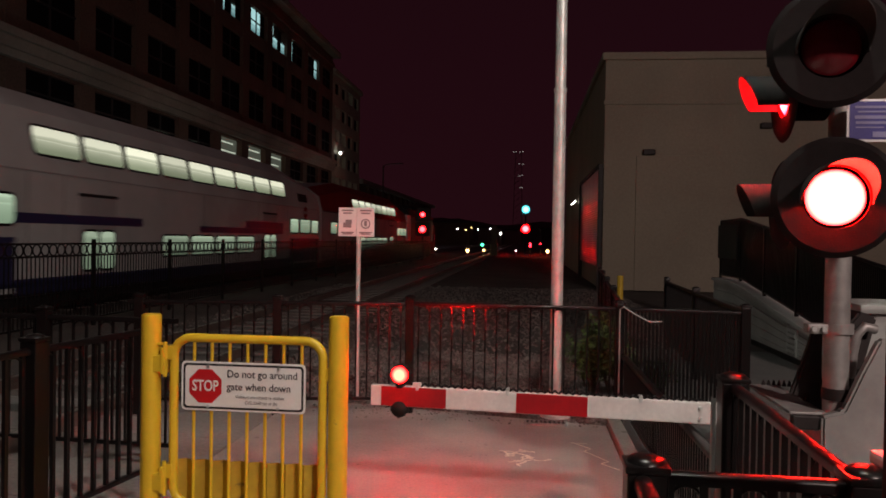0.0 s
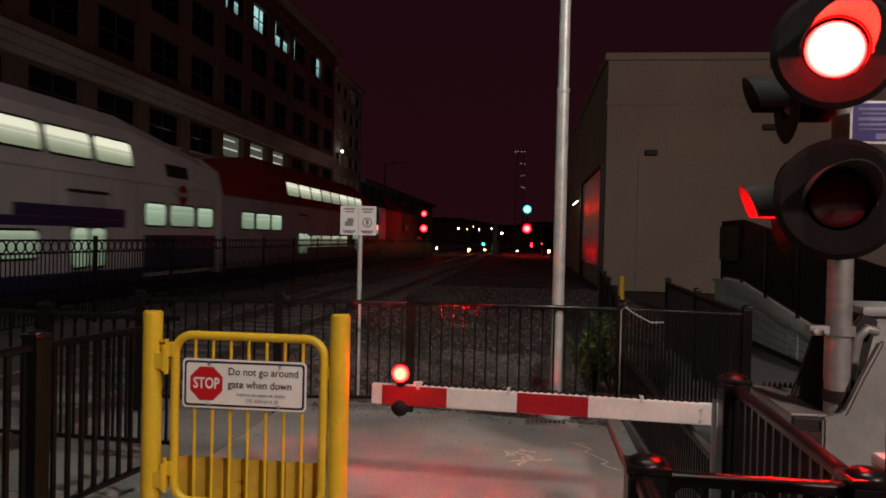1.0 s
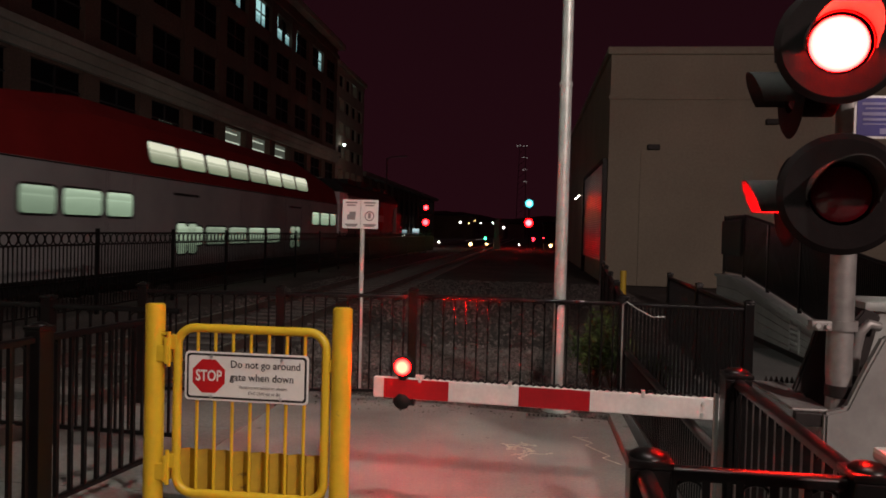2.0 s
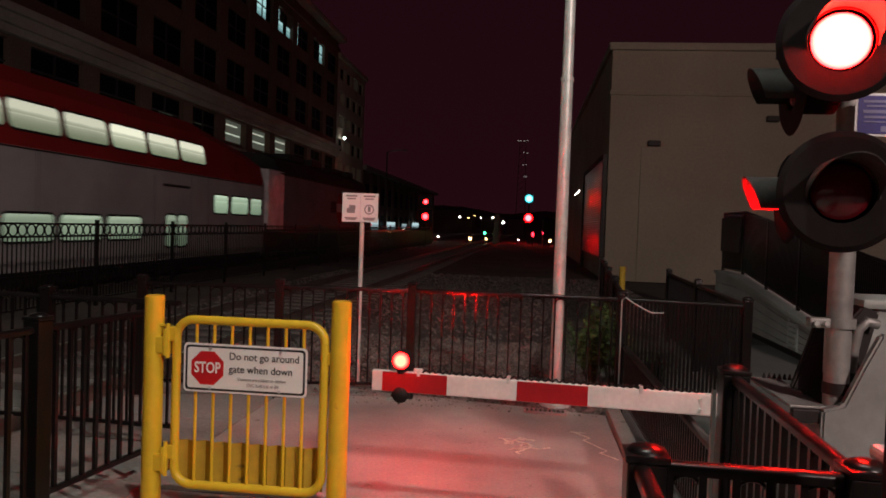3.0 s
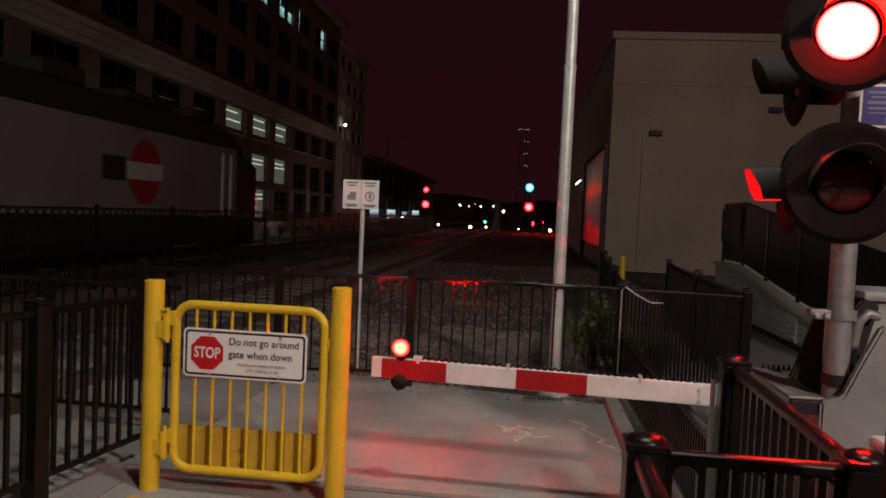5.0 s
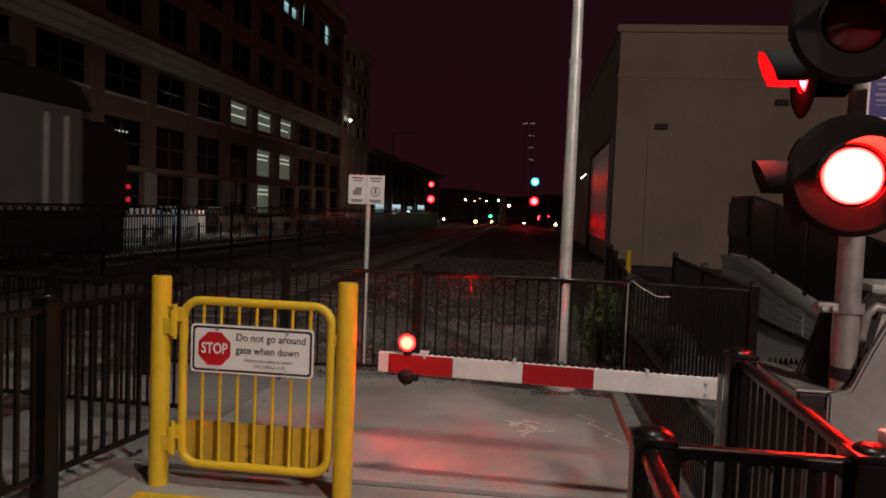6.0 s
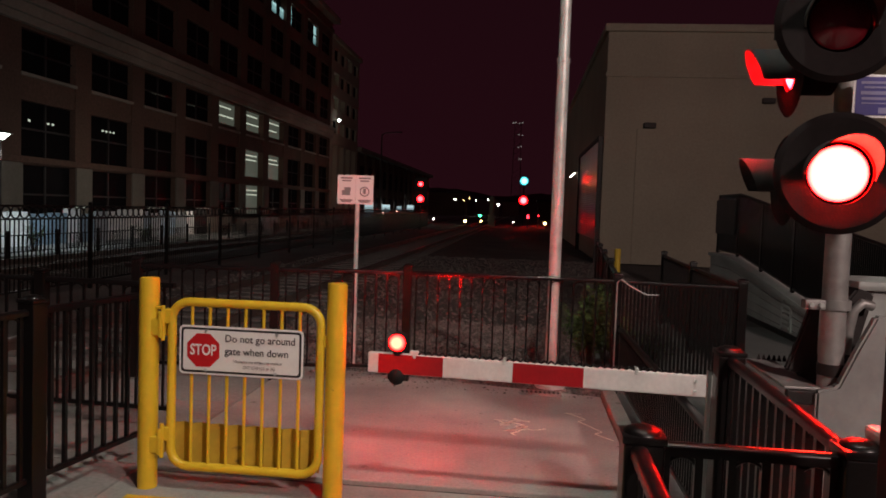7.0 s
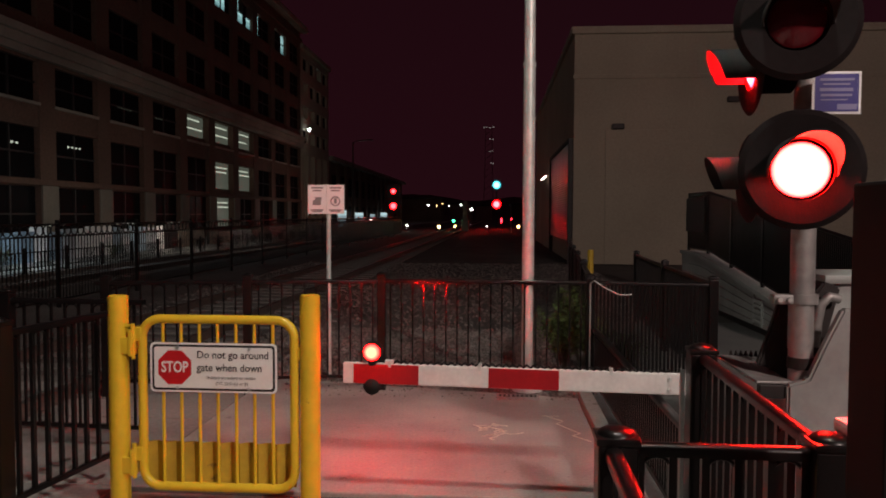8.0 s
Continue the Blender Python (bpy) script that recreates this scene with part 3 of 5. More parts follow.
def ramp():
    r = thing("access_ramp", (3.82, 10.0, 0), "pale boarded access ramp with a dark close-barred railing", "ramp")
    y0, y1, y2 = -2.2, 4.26, 5.76
    h = lambda y: min(0.365 + 0.123 * y, 0.889)
    def strip(x0, x1, f0, f1, d0, d1):
        """A band along the ramp side between two shares of its height, bent at the landing."""
        bm = bmesh.new()
        o = [(y, h(y) * f0 + d0) for y in (y0, y1, y2)] + [(y, h(y) * f1 + d1) for y in (y2, y1, y0)]
        vs = [[bm.verts.new((x, y, z)) for y, z in o] for x in (x0, x1)]
        bm.faces.new(vs[0])
        bm.faces.new(vs[1][::-1])
        for i in range(6):
            bm.faces.new((vs[0][i], vs[1][i], vs[1][(i + 1) % 6], vs[0][(i + 1) % 6]))
        return bm
    for k in range(5):
        part("board", strip(0.0, 0.06, k / 5, (k + 1) / 5, 0.006, -0.006), BOARD, r)
    part("ramp_body", strip(0.03, 1.6, 0.0, 1.0, -0.02, -0.02), CONCRETE_OLD, r)
    part("coping", strip(-0.05, 0.3, 1.0, 1.0, 0.0, 0.06), BOARD, r)
    part("skirting", strip(-0.02, 0.0, 0.0, 0.0, -0.03, 0.045), DARKMETAL, r)
    bm = bmesh.new()
    for k in range(5):
        box(bm, -0.03, 0.0, 1.05, 1.35, 0.10 + k * 0.075, 0.145 + k * 0.075, 0.004)
    box(bm, -0.02, 0.0, 1.00, 1.05, 0.06, 0.5)
    box(bm, -0.02, 0.0, 1.35, 1.40, 0.06, 0.5)
    part("louvre_vent", bm, WHITE, r, "white louvred vent")
    for y in (-1.6, -0.1, 1.4, 2.9, 4.3, 5.7):
        bm = bmesh.new()
        box(bm, 0.1, 0.15, y, y + 0.05, h(y), h(y) + 1.22)
        part("railing_post", bm, BLACK, r)
    for dz, q in ((1.2, 0.022), (0.12, 0.016)):
        bm = bmesh.new()
        tube(bm, [(0.125, y, h(y) + dz) for y in (-1.6, y1, 5.72)], q, 10)
        part("rail", bm, BLACK, r, smooth=True)
    bm = bmesh.new()
    box(bm, 0, 0.02, -0.01, 0.01, 0.12, 1.19)
    me = finish("picket", bm, BLACK)
    for k in range(137):
        y = -1.55 + k * 0.053
        share("picket", me, r, (0.115, y, h(y)))
    bm = bmesh.new()
    box(bm, 0.06, 0.095, 4.4, 5.74, 1.34, 2.0, 0.01)
    part("screen_panel", bm, DARKMETAL, r, "dark panel on the landing railing")


ramp()


# ---- fences ----
def cap_bm(bm, x, y, z, w):
    """A low rounded cap on a square post."""
    box(bm, x - w / 2 - 0.006, x + w / 2 + 0.006, y - w / 2 - 0.006, y + w / 2 + 0.006, z, z + 0.022, 0.006)
    bmesh.ops.create_uvsphere(bm, u_segments=16, v_segments=8, radius=w * 0.5, matrix=Matrix.Translation((x, y, z + 0.02)) @ Matrix.Diagonal((1, 1, 0.42, 1)))


def fence(p0, p1, height, posts, pitch, label, arches=True, post_w=0.08, bottom=0.12, bar=0.016, group="black fences", post_h=None, mat=BLACK):
    """A picket fence from p0 to p1: square posts with caps, rails, bars and small arches under the top rail."""
    a, b = Vector((*p0, 0)), Vector((*p1, 0))
    d = b - a
    L = d.length
    f = thing("fence", (*p0, 0), label, "fence", group, turn=math.degrees(math.atan2(d.y, d.x)))
    for s in posts:
        bm = bmesh.new()
        ph = post_h or height + 0.03
        box(bm, s - post_w / 2, s + post_w / 2, -post_w / 2, post_w / 2, -0.1, ph, 0.006)
        p = part("post", bm, mat, f)
        bm = bmesh.new()
        cap_bm(bm, s, 0, ph, post_w)
        part("cap", bm, mat, p, smooth=True)
    bm = bmesh.new()
    o = [(0.024, height - 0.036), (0.024, height - 0.016)]
    o += [(0.024 * math.cos(radians(a)), height - 0.016 + 0.016 * math.sin(radians(a))) for a in range(15, 180, 15)]
    o += [(-0.024, height - 0.016), (-0.024, height - 0.036)]
    prism(bm, o, L, Matrix.Rotation(-math.pi / 2, 4, "Z"))
    part("top_rail", bm, mat, f, smooth=True)
    bm = bmesh.new()
    box(bm, 0, L, -0.016, 0.016, bottom, bottom + 0.03, 0.004)
    part("bottom_rail", bm, mat, f)
    n = int(L / pitch)
    off = (L - (n - 1) * pitch) / 2
    bm = bmesh.new()
    box(bm, -bar / 2, bar / 2, -bar / 2, bar / 2, bottom, height - 0.033)
    me = finish("picket", bm, mat)
    arch = None
    if arches:
        bm = bmesh.new()
        r = pitch / 2
        pts = [(r - r * math.cos(k * math.pi / 8), 0, height - 0.04 - r + r * math.sin(k * math.pi / 8)) for k in range(9)]
        tube(bm, pts, 0.006, 6)
        arch = finish("arch", bm, mat, True)
    for k in range(n):
        s = off + k * pitch
        share("picket", me, f, (s, 0, 0))
        if arch and k % 2 == 0 and k + 1 < n:
            share("arch", arch, f, (s, 0, 0))
    return f


fence((-3.6, 6.55), (-1.06, 7.04), 1.05, (0.1, 1.35), 0.105, "black steel picket fence behind the crossing slab")
fence((-1.06, 7.04), (0.89, 7.07), 1.05, (0.0, 1.95), 0.105, "black steel picket fence behind the crossing slab", mat=BLACK_GLOSS)
fence((0.93, 7.05), (1.98, 6.95), 1.05, (1.05,), 0.034, "close-barred black steel fence beside the ramp path", False, bar=0.022)
fence((0.93, 6.98), (0.96, 3.68), 0.62, (), 0.06, "low close-barred black fence along the slab", False)
fence((0.93, 7.13), (1.62, 16.5), 1.05, (2.3, 4.6, 6.9, 9.2), 0.08, "black steel fence running back beside the railway", False)
fence((1.98, 7.03), (2.2, 12.0), 1.05, (2.4, 4.9), 0.10, "black steel fence along the ramp path", False)
fence((0.98, 3.6), (0.945, 2.19), 1.015, (0.0,), 0.10, "black steel railing with a red glint beside the signal", True, bar=0.026, post_w=0.118, post_h=1.015)
fence((0.36, 2.16), (0.945, 2.15), 1.015, (0.0, 0.585), 0.09, "black steel railing in front of the signal", True, bar=0.022, post_w=0.112, post_h=1.015)
fence((0.345, 2.10), (0.33, 0.9), 1.015, (), 0.10, "black steel railing beside the walk", True)
fence((-2.41, 4.55), (-2.66, 3.0), 1.05, (0.86,), 0.105, "black steel fence beside the yellow gate", True, bar=0.022, post_w=0.1)
fence((-2.72, 3.45), (-6.0, 3.2), 1.02, (0.05, 2.0), 0.105, "black steel fence leading away from the gate", True)
fence((-2.46, 5.15), (-6.5, 5.35), 1.05, (1.05, 2.6), 0.105, "black steel fence across the far walk", True)


def ring_fence():
    """Tall station fence between the tracks, with a row of rings along its top."""
    X, y0, y1, top = -7.8, 8.0, 62.0, 1.46
    f = thing("ring_fence", (X, y0, 0), "black station fence with a row of rings along its top", "fence", "black fences")
    L = y1 - y0
    for z in (top, top - 0.21, 0.12):
        bm = bmesh.new()
        box(bm, -0.018, 0.018, 0, L, z - 0.015, z + 0.015)
        part("rail", bm, BLACK, f)
    posts = [2.0 + 2.95 * k for k in range(17)]
    bm = bmesh.new()
    box(bm, -0.03, 0.03, -0.03, 0.03, -0.1, top + 0.08, 0.004)
    pm = finish("post", bm, BLACK)
    for s in posts:
        share("post", pm, f, (0, s, 0))
    bm = bmesh.new()
    tube(bm, [(0, 0.100 * math.cos(k * math.tau / 20), top - 0.105 + 0.092 * math.sin(k * math.tau / 20)) for k in range(21)], 0.013, 6)
    rm = finish("ring", bm, BLACK, True)
    n = int(L / 0.215)
    for k in range(min(n, 240)):
        share("ring", rm, f, (0, 0.11 + k * 0.215, 0))
    bm = bmesh.new()
    box(bm, -0.008, 0.008, -0.008, 0.008, 0.12, top - 0.21)
    km = finish("picket", bm, BLACK)
    for k in range(290):
        share("picket", km, f, (0, 0.05 + k * 0.105, 0))
    bm = bmesh.new()
    for k in range(290, int(L / 0.105)):
        y = 0.05 + k * 0.105
        box(bm, -0.008, 0.008, y - 0.008, y + 0.008, 0.12, top - 0.21)
    tagged(part("far_picketing", bm, BLACK, f), kind="stuff")


ring_fence()
fence((-13.0, 15.4), (-12.8, 60.0), 0.58, [0.4 + 2.05 * k for k in range(21)], 0.16, "low black railing along the far platform edge", False, post_h=0.66)


# ---- crossing gate, signs and signal ----
def swing_gate():
    y = 4.05
    g = thing("swing_gate", (-2.09, y, 0), "yellow steel pedestrian swing gate with warning sign", "gate")
    ox = 2.09
    for x, h, name in ((-2.082, 1.203, "post"), (-0.998, 1.218, "post")):
        bm = bmesh.new()
        rod(bm, (x + ox, 0, -0.1), (x + ox, 0, h), 0.055, segs=32)
        bmesh.ops.bevel(bm, geom=[e for e in bm.edges if all(v.co.z > h - 0.001 for v in e.verts)], offset=0.006, segments=2, affect="EDGES")
        part(name, bm, YELLOW, g, smooth=True)
    # bent pipe frame
    x0, x1, z0, z1, r = -1.945, -1.085, 0.135, 1.075, 0.10
    pts = []
    for cx, cz, a0 in ((x1 - r, z1 - r, 0), (x0 + r, z1 - r, 90), (x0 + r, z0 + r, 180), (x1 - r, z0 + r, 270)):
        for k in range(7):
            a = radians(a0 + k * 15)
            pts.append((cx + r * math.cos(a) + ox, 0, cz + r * math.sin(a)))
    pts.append(pts[0])
    bm = bmesh.new()
    tube(bm, pts, 0.025, 14)
    fr = part("frame", bm, YELLOW, g, smooth=True)
    for k in range(7):
        x = x0 + 0.118 + k * 0.1035 + ox
        bm = bmesh.new()
        rod(bm, (x, 0.0, z0), (x, 0.0, z1), 0.0095, segs=10)
        part("bar", bm, YELLOW, g, smooth=True)
    # folded toe panel: shallow vertical ribs
    bm = bmesh.new()
    n = 16
    xs = [x0 + ox + k * (x1 - x0) / n for k in range(n + 1)]
    prev = None
    for k, x in enumerate(xs):
        yy = 0.028 + (0.028 if k % 2 else 0.0)
        col = [bm.verts.new((x, yy, z0 + 0.0)), bm.verts.new((x, yy, 0.375)), bm.verts.new((x, yy + 0.003, 0.375)), bm.verts.new((x, yy + 0.003, z0))]
        if prev:
            for i in range(4):
                bm.faces.new((prev[i], col[i], col[(i + 1) % 4], prev[(i + 1) % 4]))
        prev = col
    # the ribs' shade is put into this darker, worn yellow
    part("toe_panel", bm, YELLOW_DARK, g, "ribbed yellow kick panel")
    # hinges and latch
    for z in (0.93, 0.26):
        bm = bmesh.new()
        box(bm, 0.03, 0.115, -0.045, -0.01, z - 0.05, z + 0.045, 0.006)
        box(bm, 0.085, 0.105, -0.05, 0.03, z - 0.06, z + 0.09, 0.004)
        rod(bm, (0.105, -0.03, z - 0.075), (0.105, -0.03, z + 0.12), 0.012)
        box(bm, 0.105, 0.15, -0.03, 0.02, z + 0.02, z + 0.10, 0.005)
        part("hinge", bm, YELLOW, g, "yellow spring hinge")
    bm = bmesh.new()
    box(bm, 0.05, 0.10, -0.03, -0.012, 1.03, 1.045, 0.003)
    part("stop_tab", bm, YELLOW, g)
    bm = bmesh.new()
    box(bm, x1 + ox + 0.02, -1.005 + ox - 0.045, -0.02, 0.02, 0.86, 0.93, 0.006)
    part("latch", bm, YELLOW, g)


def gate_sign():
    s = thing("gate_sign", (-1.530, 4.018, 0.812), "white warning sign with red stop octagon on the yellow gate", "sign", turn=0)
    w, h = 0.712, 0.274
    def plate(w, h, r, y0, y1, z=0.0, x=0.0):
        bm = bmesh.new()
        o = []
        for cx, cz, a0 in ((w / 2 - r, h / 2 - r, 0), (-w / 2 + r, h / 2 - r, 90), (-w / 2 + r, -h / 2 + r, 180), (w / 2 - r, -h / 2 + r, 270)):
            for k in range(5):
                a = radians(a0 + k * 22.5)
                o.append((x + cx + r * math.cos(a), z + cz + r * math.sin(a)))
        prism(bm, o, y1 - y0, Matrix.Translation((0, y0, 0)))
        return bm
    part("plate", plate(w, h, 0.024, 0.0, 0.004), SIGN_WHITE, s)
    part("border", plate(w - 0.022, h - 0.022, 0.020, -0.0014, -0.0002), SIGN_BLACK, s, "black border line")
    part("face", plate(w - 0.046, h - 0.046, 0.015, -0.0026, -0.0015), SIGN_WHITE, s)
    bm = bmesh.new()
    R = 0.101
    prism(bm, [(-0.216 + R * math.cos(radians(22.5 + 45 * k)), R * math.sin(radians(22.5 + 45 * k))) for k in range(8)], 0.0012, Matrix.Translation((0, -0.0039, 0)))
    part("stop_octagon", bm, SIGN_RED, s, "red octagon")
    letters("STOP", 0.086, (-0.216, -0.005, 0.0), SIGN_WHITE, s, spacing=1.0, bold=0.0018, squeeze=0.74)
    letters("Do not go around", 0.0585, (-0.092, -0.0042, 0.071), SIGN_BLACK, s, align="LEFT", spacing=1.0, bold=0.0003, squeeze=0.935)
    letters("gate when down", 0.0585, (-0.092, -0.0042, 0.0), SIGN_BLACK, s, align="LEFT", spacing=1.0, bold=0.0003, squeeze=0.935)
    letters("Violators are subject to citation", 0.0235, (0.098, -0.0042, -0.054), SIGN_GREY, s, squeeze=0.92)
    letters("CVC 22451(a) or (b)", 0.0235, (0.105, -0.0042, -0.086), SIGN_GREY, s, squeeze=0.92)
    for x, z in ((-0.20, 0.112), (0.205, 0.108), (-0.20, -0.112), (0.2, -0.112)):
        bm = bmesh.new()
        rod(bm, (x, -0.009, z), (x, 0.006, z), 0.009, segs=12)
        part("bolt", bm, ALU, s)


def barrier_arm():
    a, b = Vector((-0.885, 4.383, 0.72)), Vector((1.12, 4.306, 0.702))
    d = b - a
    L = d.length
    arm = thing("barrier_arm", a, "lowered white crossing barrier arm with red stripes", "barrier")
    arm.matrix_basis = Matrix.Translation(a) @ Matrix.Rotation(math.atan2(d.y, d.x), 4, "Z") @ Matrix.Rotation(-math.atan2(d.z, Vector((d.x, d.y)).length), 4, "Y")
    h = 0.122
    bm = bmesh.new()
    box(bm, 0, L, 0, 0.045, -h / 2, h / 2, 0.008)
    part("beam", bm, ARM_WHITE, arm)
    for s0, s1 in ((0.065, 0.452), (0.862, 1.266)):
        bm = bmesh.new()
        box(bm, s0, s1, -0.003, 0.0005, -h / 2 + 0.004, h / 2 - 0.004)
        part("stripe", bm, ARM_RED, arm, "red reflective stripe")
    for s, z in ((1.885, 0.03), (1.885, -0.032)):
        bm = bmesh.new()
        rod(bm, (s, -0.012, z), (s, 0.05, z), 0.010, segs=10)
        part("bolt", bm, GALV, arm)
    # lamp cable spiralled along the top edge
    bm = bmesh.new()
    pts = [(0.24 + k * 0.008, 0.022 + 0.012 * math.sin(k * 1.257), h / 2 + 0.009 + 0.009 * math.cos(k * 1.257)) for k in range(208)]
    tube(bm, pts, 0.0055, 5)
    part("cable", bm, RUBBER, arm, "black cable wound along the top")
    for s in (0.27, 0.8, 1.55):
        bm = bmesh.new()
        box(bm, s, s + 0.02, -0.004, 0.05, h / 2 - 0.02, h / 2 + 0.018, 0.003)
        part("clip", bm, GALV, arm)
    bm = bmesh.new()
    box(bm, 0.25, 0.30, 0.005, 0.04, h / 2 - 0.002, h / 2 + 0.022, 0.004)
    part("junction_box", bm, WHITE, arm)
    # lamp
    bm = bmesh.new()
    rod(bm, (0.175, -0.012, 0.130), (0.175, 0.065, 0.130), 0.056, segs=28)
    rod(bm, (0.175, 0.02, 0.05), (0.175, 0.02, 0.07), 0.03)
    lamp = part("lamp_housing", bm, RUBBER, arm)
    bm = bmesh.new()
    dome(bm, (0, 0, 0), 0.050, 0.022)
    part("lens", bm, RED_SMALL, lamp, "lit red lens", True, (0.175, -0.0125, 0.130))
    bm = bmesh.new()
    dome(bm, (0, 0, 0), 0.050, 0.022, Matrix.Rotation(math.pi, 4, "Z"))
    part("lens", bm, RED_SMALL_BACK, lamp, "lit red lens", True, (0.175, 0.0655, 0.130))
    bm = bmesh.new()
    dome(bm, (0.175, 0.0, -0.075), 0.05, 0.02)
    box(bm, 0.12, 0.23, 0.0, 0.045, -0.095, -0.062, 0.01)
    part("lamp_base", bm, RUBBER, arm)


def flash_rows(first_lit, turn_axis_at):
    """Half turns of the added drum that imitates blinking: rows of time and pose in its head's space."""
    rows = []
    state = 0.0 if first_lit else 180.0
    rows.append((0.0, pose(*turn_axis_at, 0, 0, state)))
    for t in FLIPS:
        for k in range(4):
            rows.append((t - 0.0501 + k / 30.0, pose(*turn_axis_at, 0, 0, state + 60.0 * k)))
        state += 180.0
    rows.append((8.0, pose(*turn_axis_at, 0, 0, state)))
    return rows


DRUMS = []


def signal_head(parent, at, turn, first_lit, R=0.305, r=0.152, tunnel=False):
    """Round backing disc, visor and closed housing, with a made-up turning drum inside for the blinking."""
    k_s = r / 0.152
    m = pose(*at, 0, 0, turn) @ Matrix.Scale(k_s, 4)
    R, r = R / k_s, 0.152
    bm = bmesh.new()
    segs = 48
    inner = [bm.verts.new(m @ Vector((r * math.cos(k * math.tau / segs), 0.0, r * math.sin(k * math.tau / segs)))) for k in range(segs)]
    mid = [bm.verts.new(m @ Vector((R * 0.9 * math.cos(k * math.tau / segs), -0.012, R * 0.9 * math.sin(k * math.tau / segs)))) for k in range(segs)]
    outer = [bm.verts.new(m @ Vector((R * math.cos(k * math.tau / segs), 0.012, R * math.sin(k * math.tau / segs)))) for k in range(segs)]
    back = [bm.verts.new(m @ Vector((R * 0.97 * math.cos(k * math.tau / segs), 0.02, R * 0.97 * math.sin(k * math.tau / segs)))) for k in range(segs)]
    ib = [bm.verts.new(m @ Vector((r * math.cos(k * math.tau / segs), 0.02, r * math.sin(k * math.tau / segs)))) for k in range(segs)]
    for a, b in ((inner, mid), (mid, outer), (outer, back), (back, ib), (ib, inner)):
        for k in range(segs):
            bm.faces.new((a[k], a[(k + 1) % segs], b[(k + 1) % segs], b[k]))
    head = part("signal_head", bm, SIGNAL_BLACK, parent, "black round backing disc", True)
    # closed housing
    bm = bmesh.new()
    prof = [(0.178, 0.02), (0.178, 0.30), (0.12, 0.34), (0.0, 0.345)]
    rings = [[bm.verts.new(m @ Vector((max(q, 0.001) * math.cos(k * math.tau / 32), y, max(q, 0.001) * math.sin(k * math.tau / 32)))) for k in range(32)] for q, y in prof]
    for a, b in zip(rings, rings[1:]):
        for k in range(32):
            bm.faces.new((a[k], a[(k + 1) % 32], b[(k + 1) % 32], b[k]))
    bmesh.ops.solidify(bm, geom=bm.faces[:], thickness=0.003)
    part("housing", bm, SIGNAL_BLACK, head, smooth=True)
    # visor: a partial tube, long on top
    bm = bmesh.new()
    n = 30
    a_in, a_out, b_in, b_out = [], [], [], []
    for k in range(n + 1):
        ang = radians(-30 + k * 240 / n) if tunnel else radians(-12 + k * 204 / n)
        reach = 0.25 + 0.07 * math.sin(ang) if tunnel else 0.03 + 0.27 * max(0.0, math.sin(ang)) ** 0.7
        for lst, q, y in ((a_in, r + 0.006, 0.0), (a_out, r + 0.012, 0.0), (b_in, r + 0.006, -reach), (b_out, r + 0.012, -reach)):
            lst.append(bm.verts.new(m @ Vector((q * math.cos(ang), y, q * math.sin(ang)))))
    for k in range(n):
        bm.faces.new((a_in[k], a_in[k + 1], b_in[k + 1], b_in[k]))
        bm.faces.new((a_out[k], a_out[k + 1], b_out[k + 1], b_out[k]))
        bm.faces.new((b_in[k], b_in[k + 1], b_out[k + 1], b_out[k]))
    part("visor", bm, VISOR, head, "black visor", True)
    # added drum in place of switching: lit lens on one side, unlit lens on the other
    drum = new("blink_drum")
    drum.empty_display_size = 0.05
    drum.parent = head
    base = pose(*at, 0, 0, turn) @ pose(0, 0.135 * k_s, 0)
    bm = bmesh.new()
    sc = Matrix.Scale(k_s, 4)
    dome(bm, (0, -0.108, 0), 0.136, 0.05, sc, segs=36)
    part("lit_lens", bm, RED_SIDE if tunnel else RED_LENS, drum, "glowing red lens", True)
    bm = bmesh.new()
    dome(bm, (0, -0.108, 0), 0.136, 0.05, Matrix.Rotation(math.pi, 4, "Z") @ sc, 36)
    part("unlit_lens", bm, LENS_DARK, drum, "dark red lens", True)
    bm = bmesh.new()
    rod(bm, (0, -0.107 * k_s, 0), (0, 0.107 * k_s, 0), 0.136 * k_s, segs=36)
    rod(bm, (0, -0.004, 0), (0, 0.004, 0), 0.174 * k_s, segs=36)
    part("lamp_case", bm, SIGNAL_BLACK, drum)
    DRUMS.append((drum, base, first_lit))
    return head


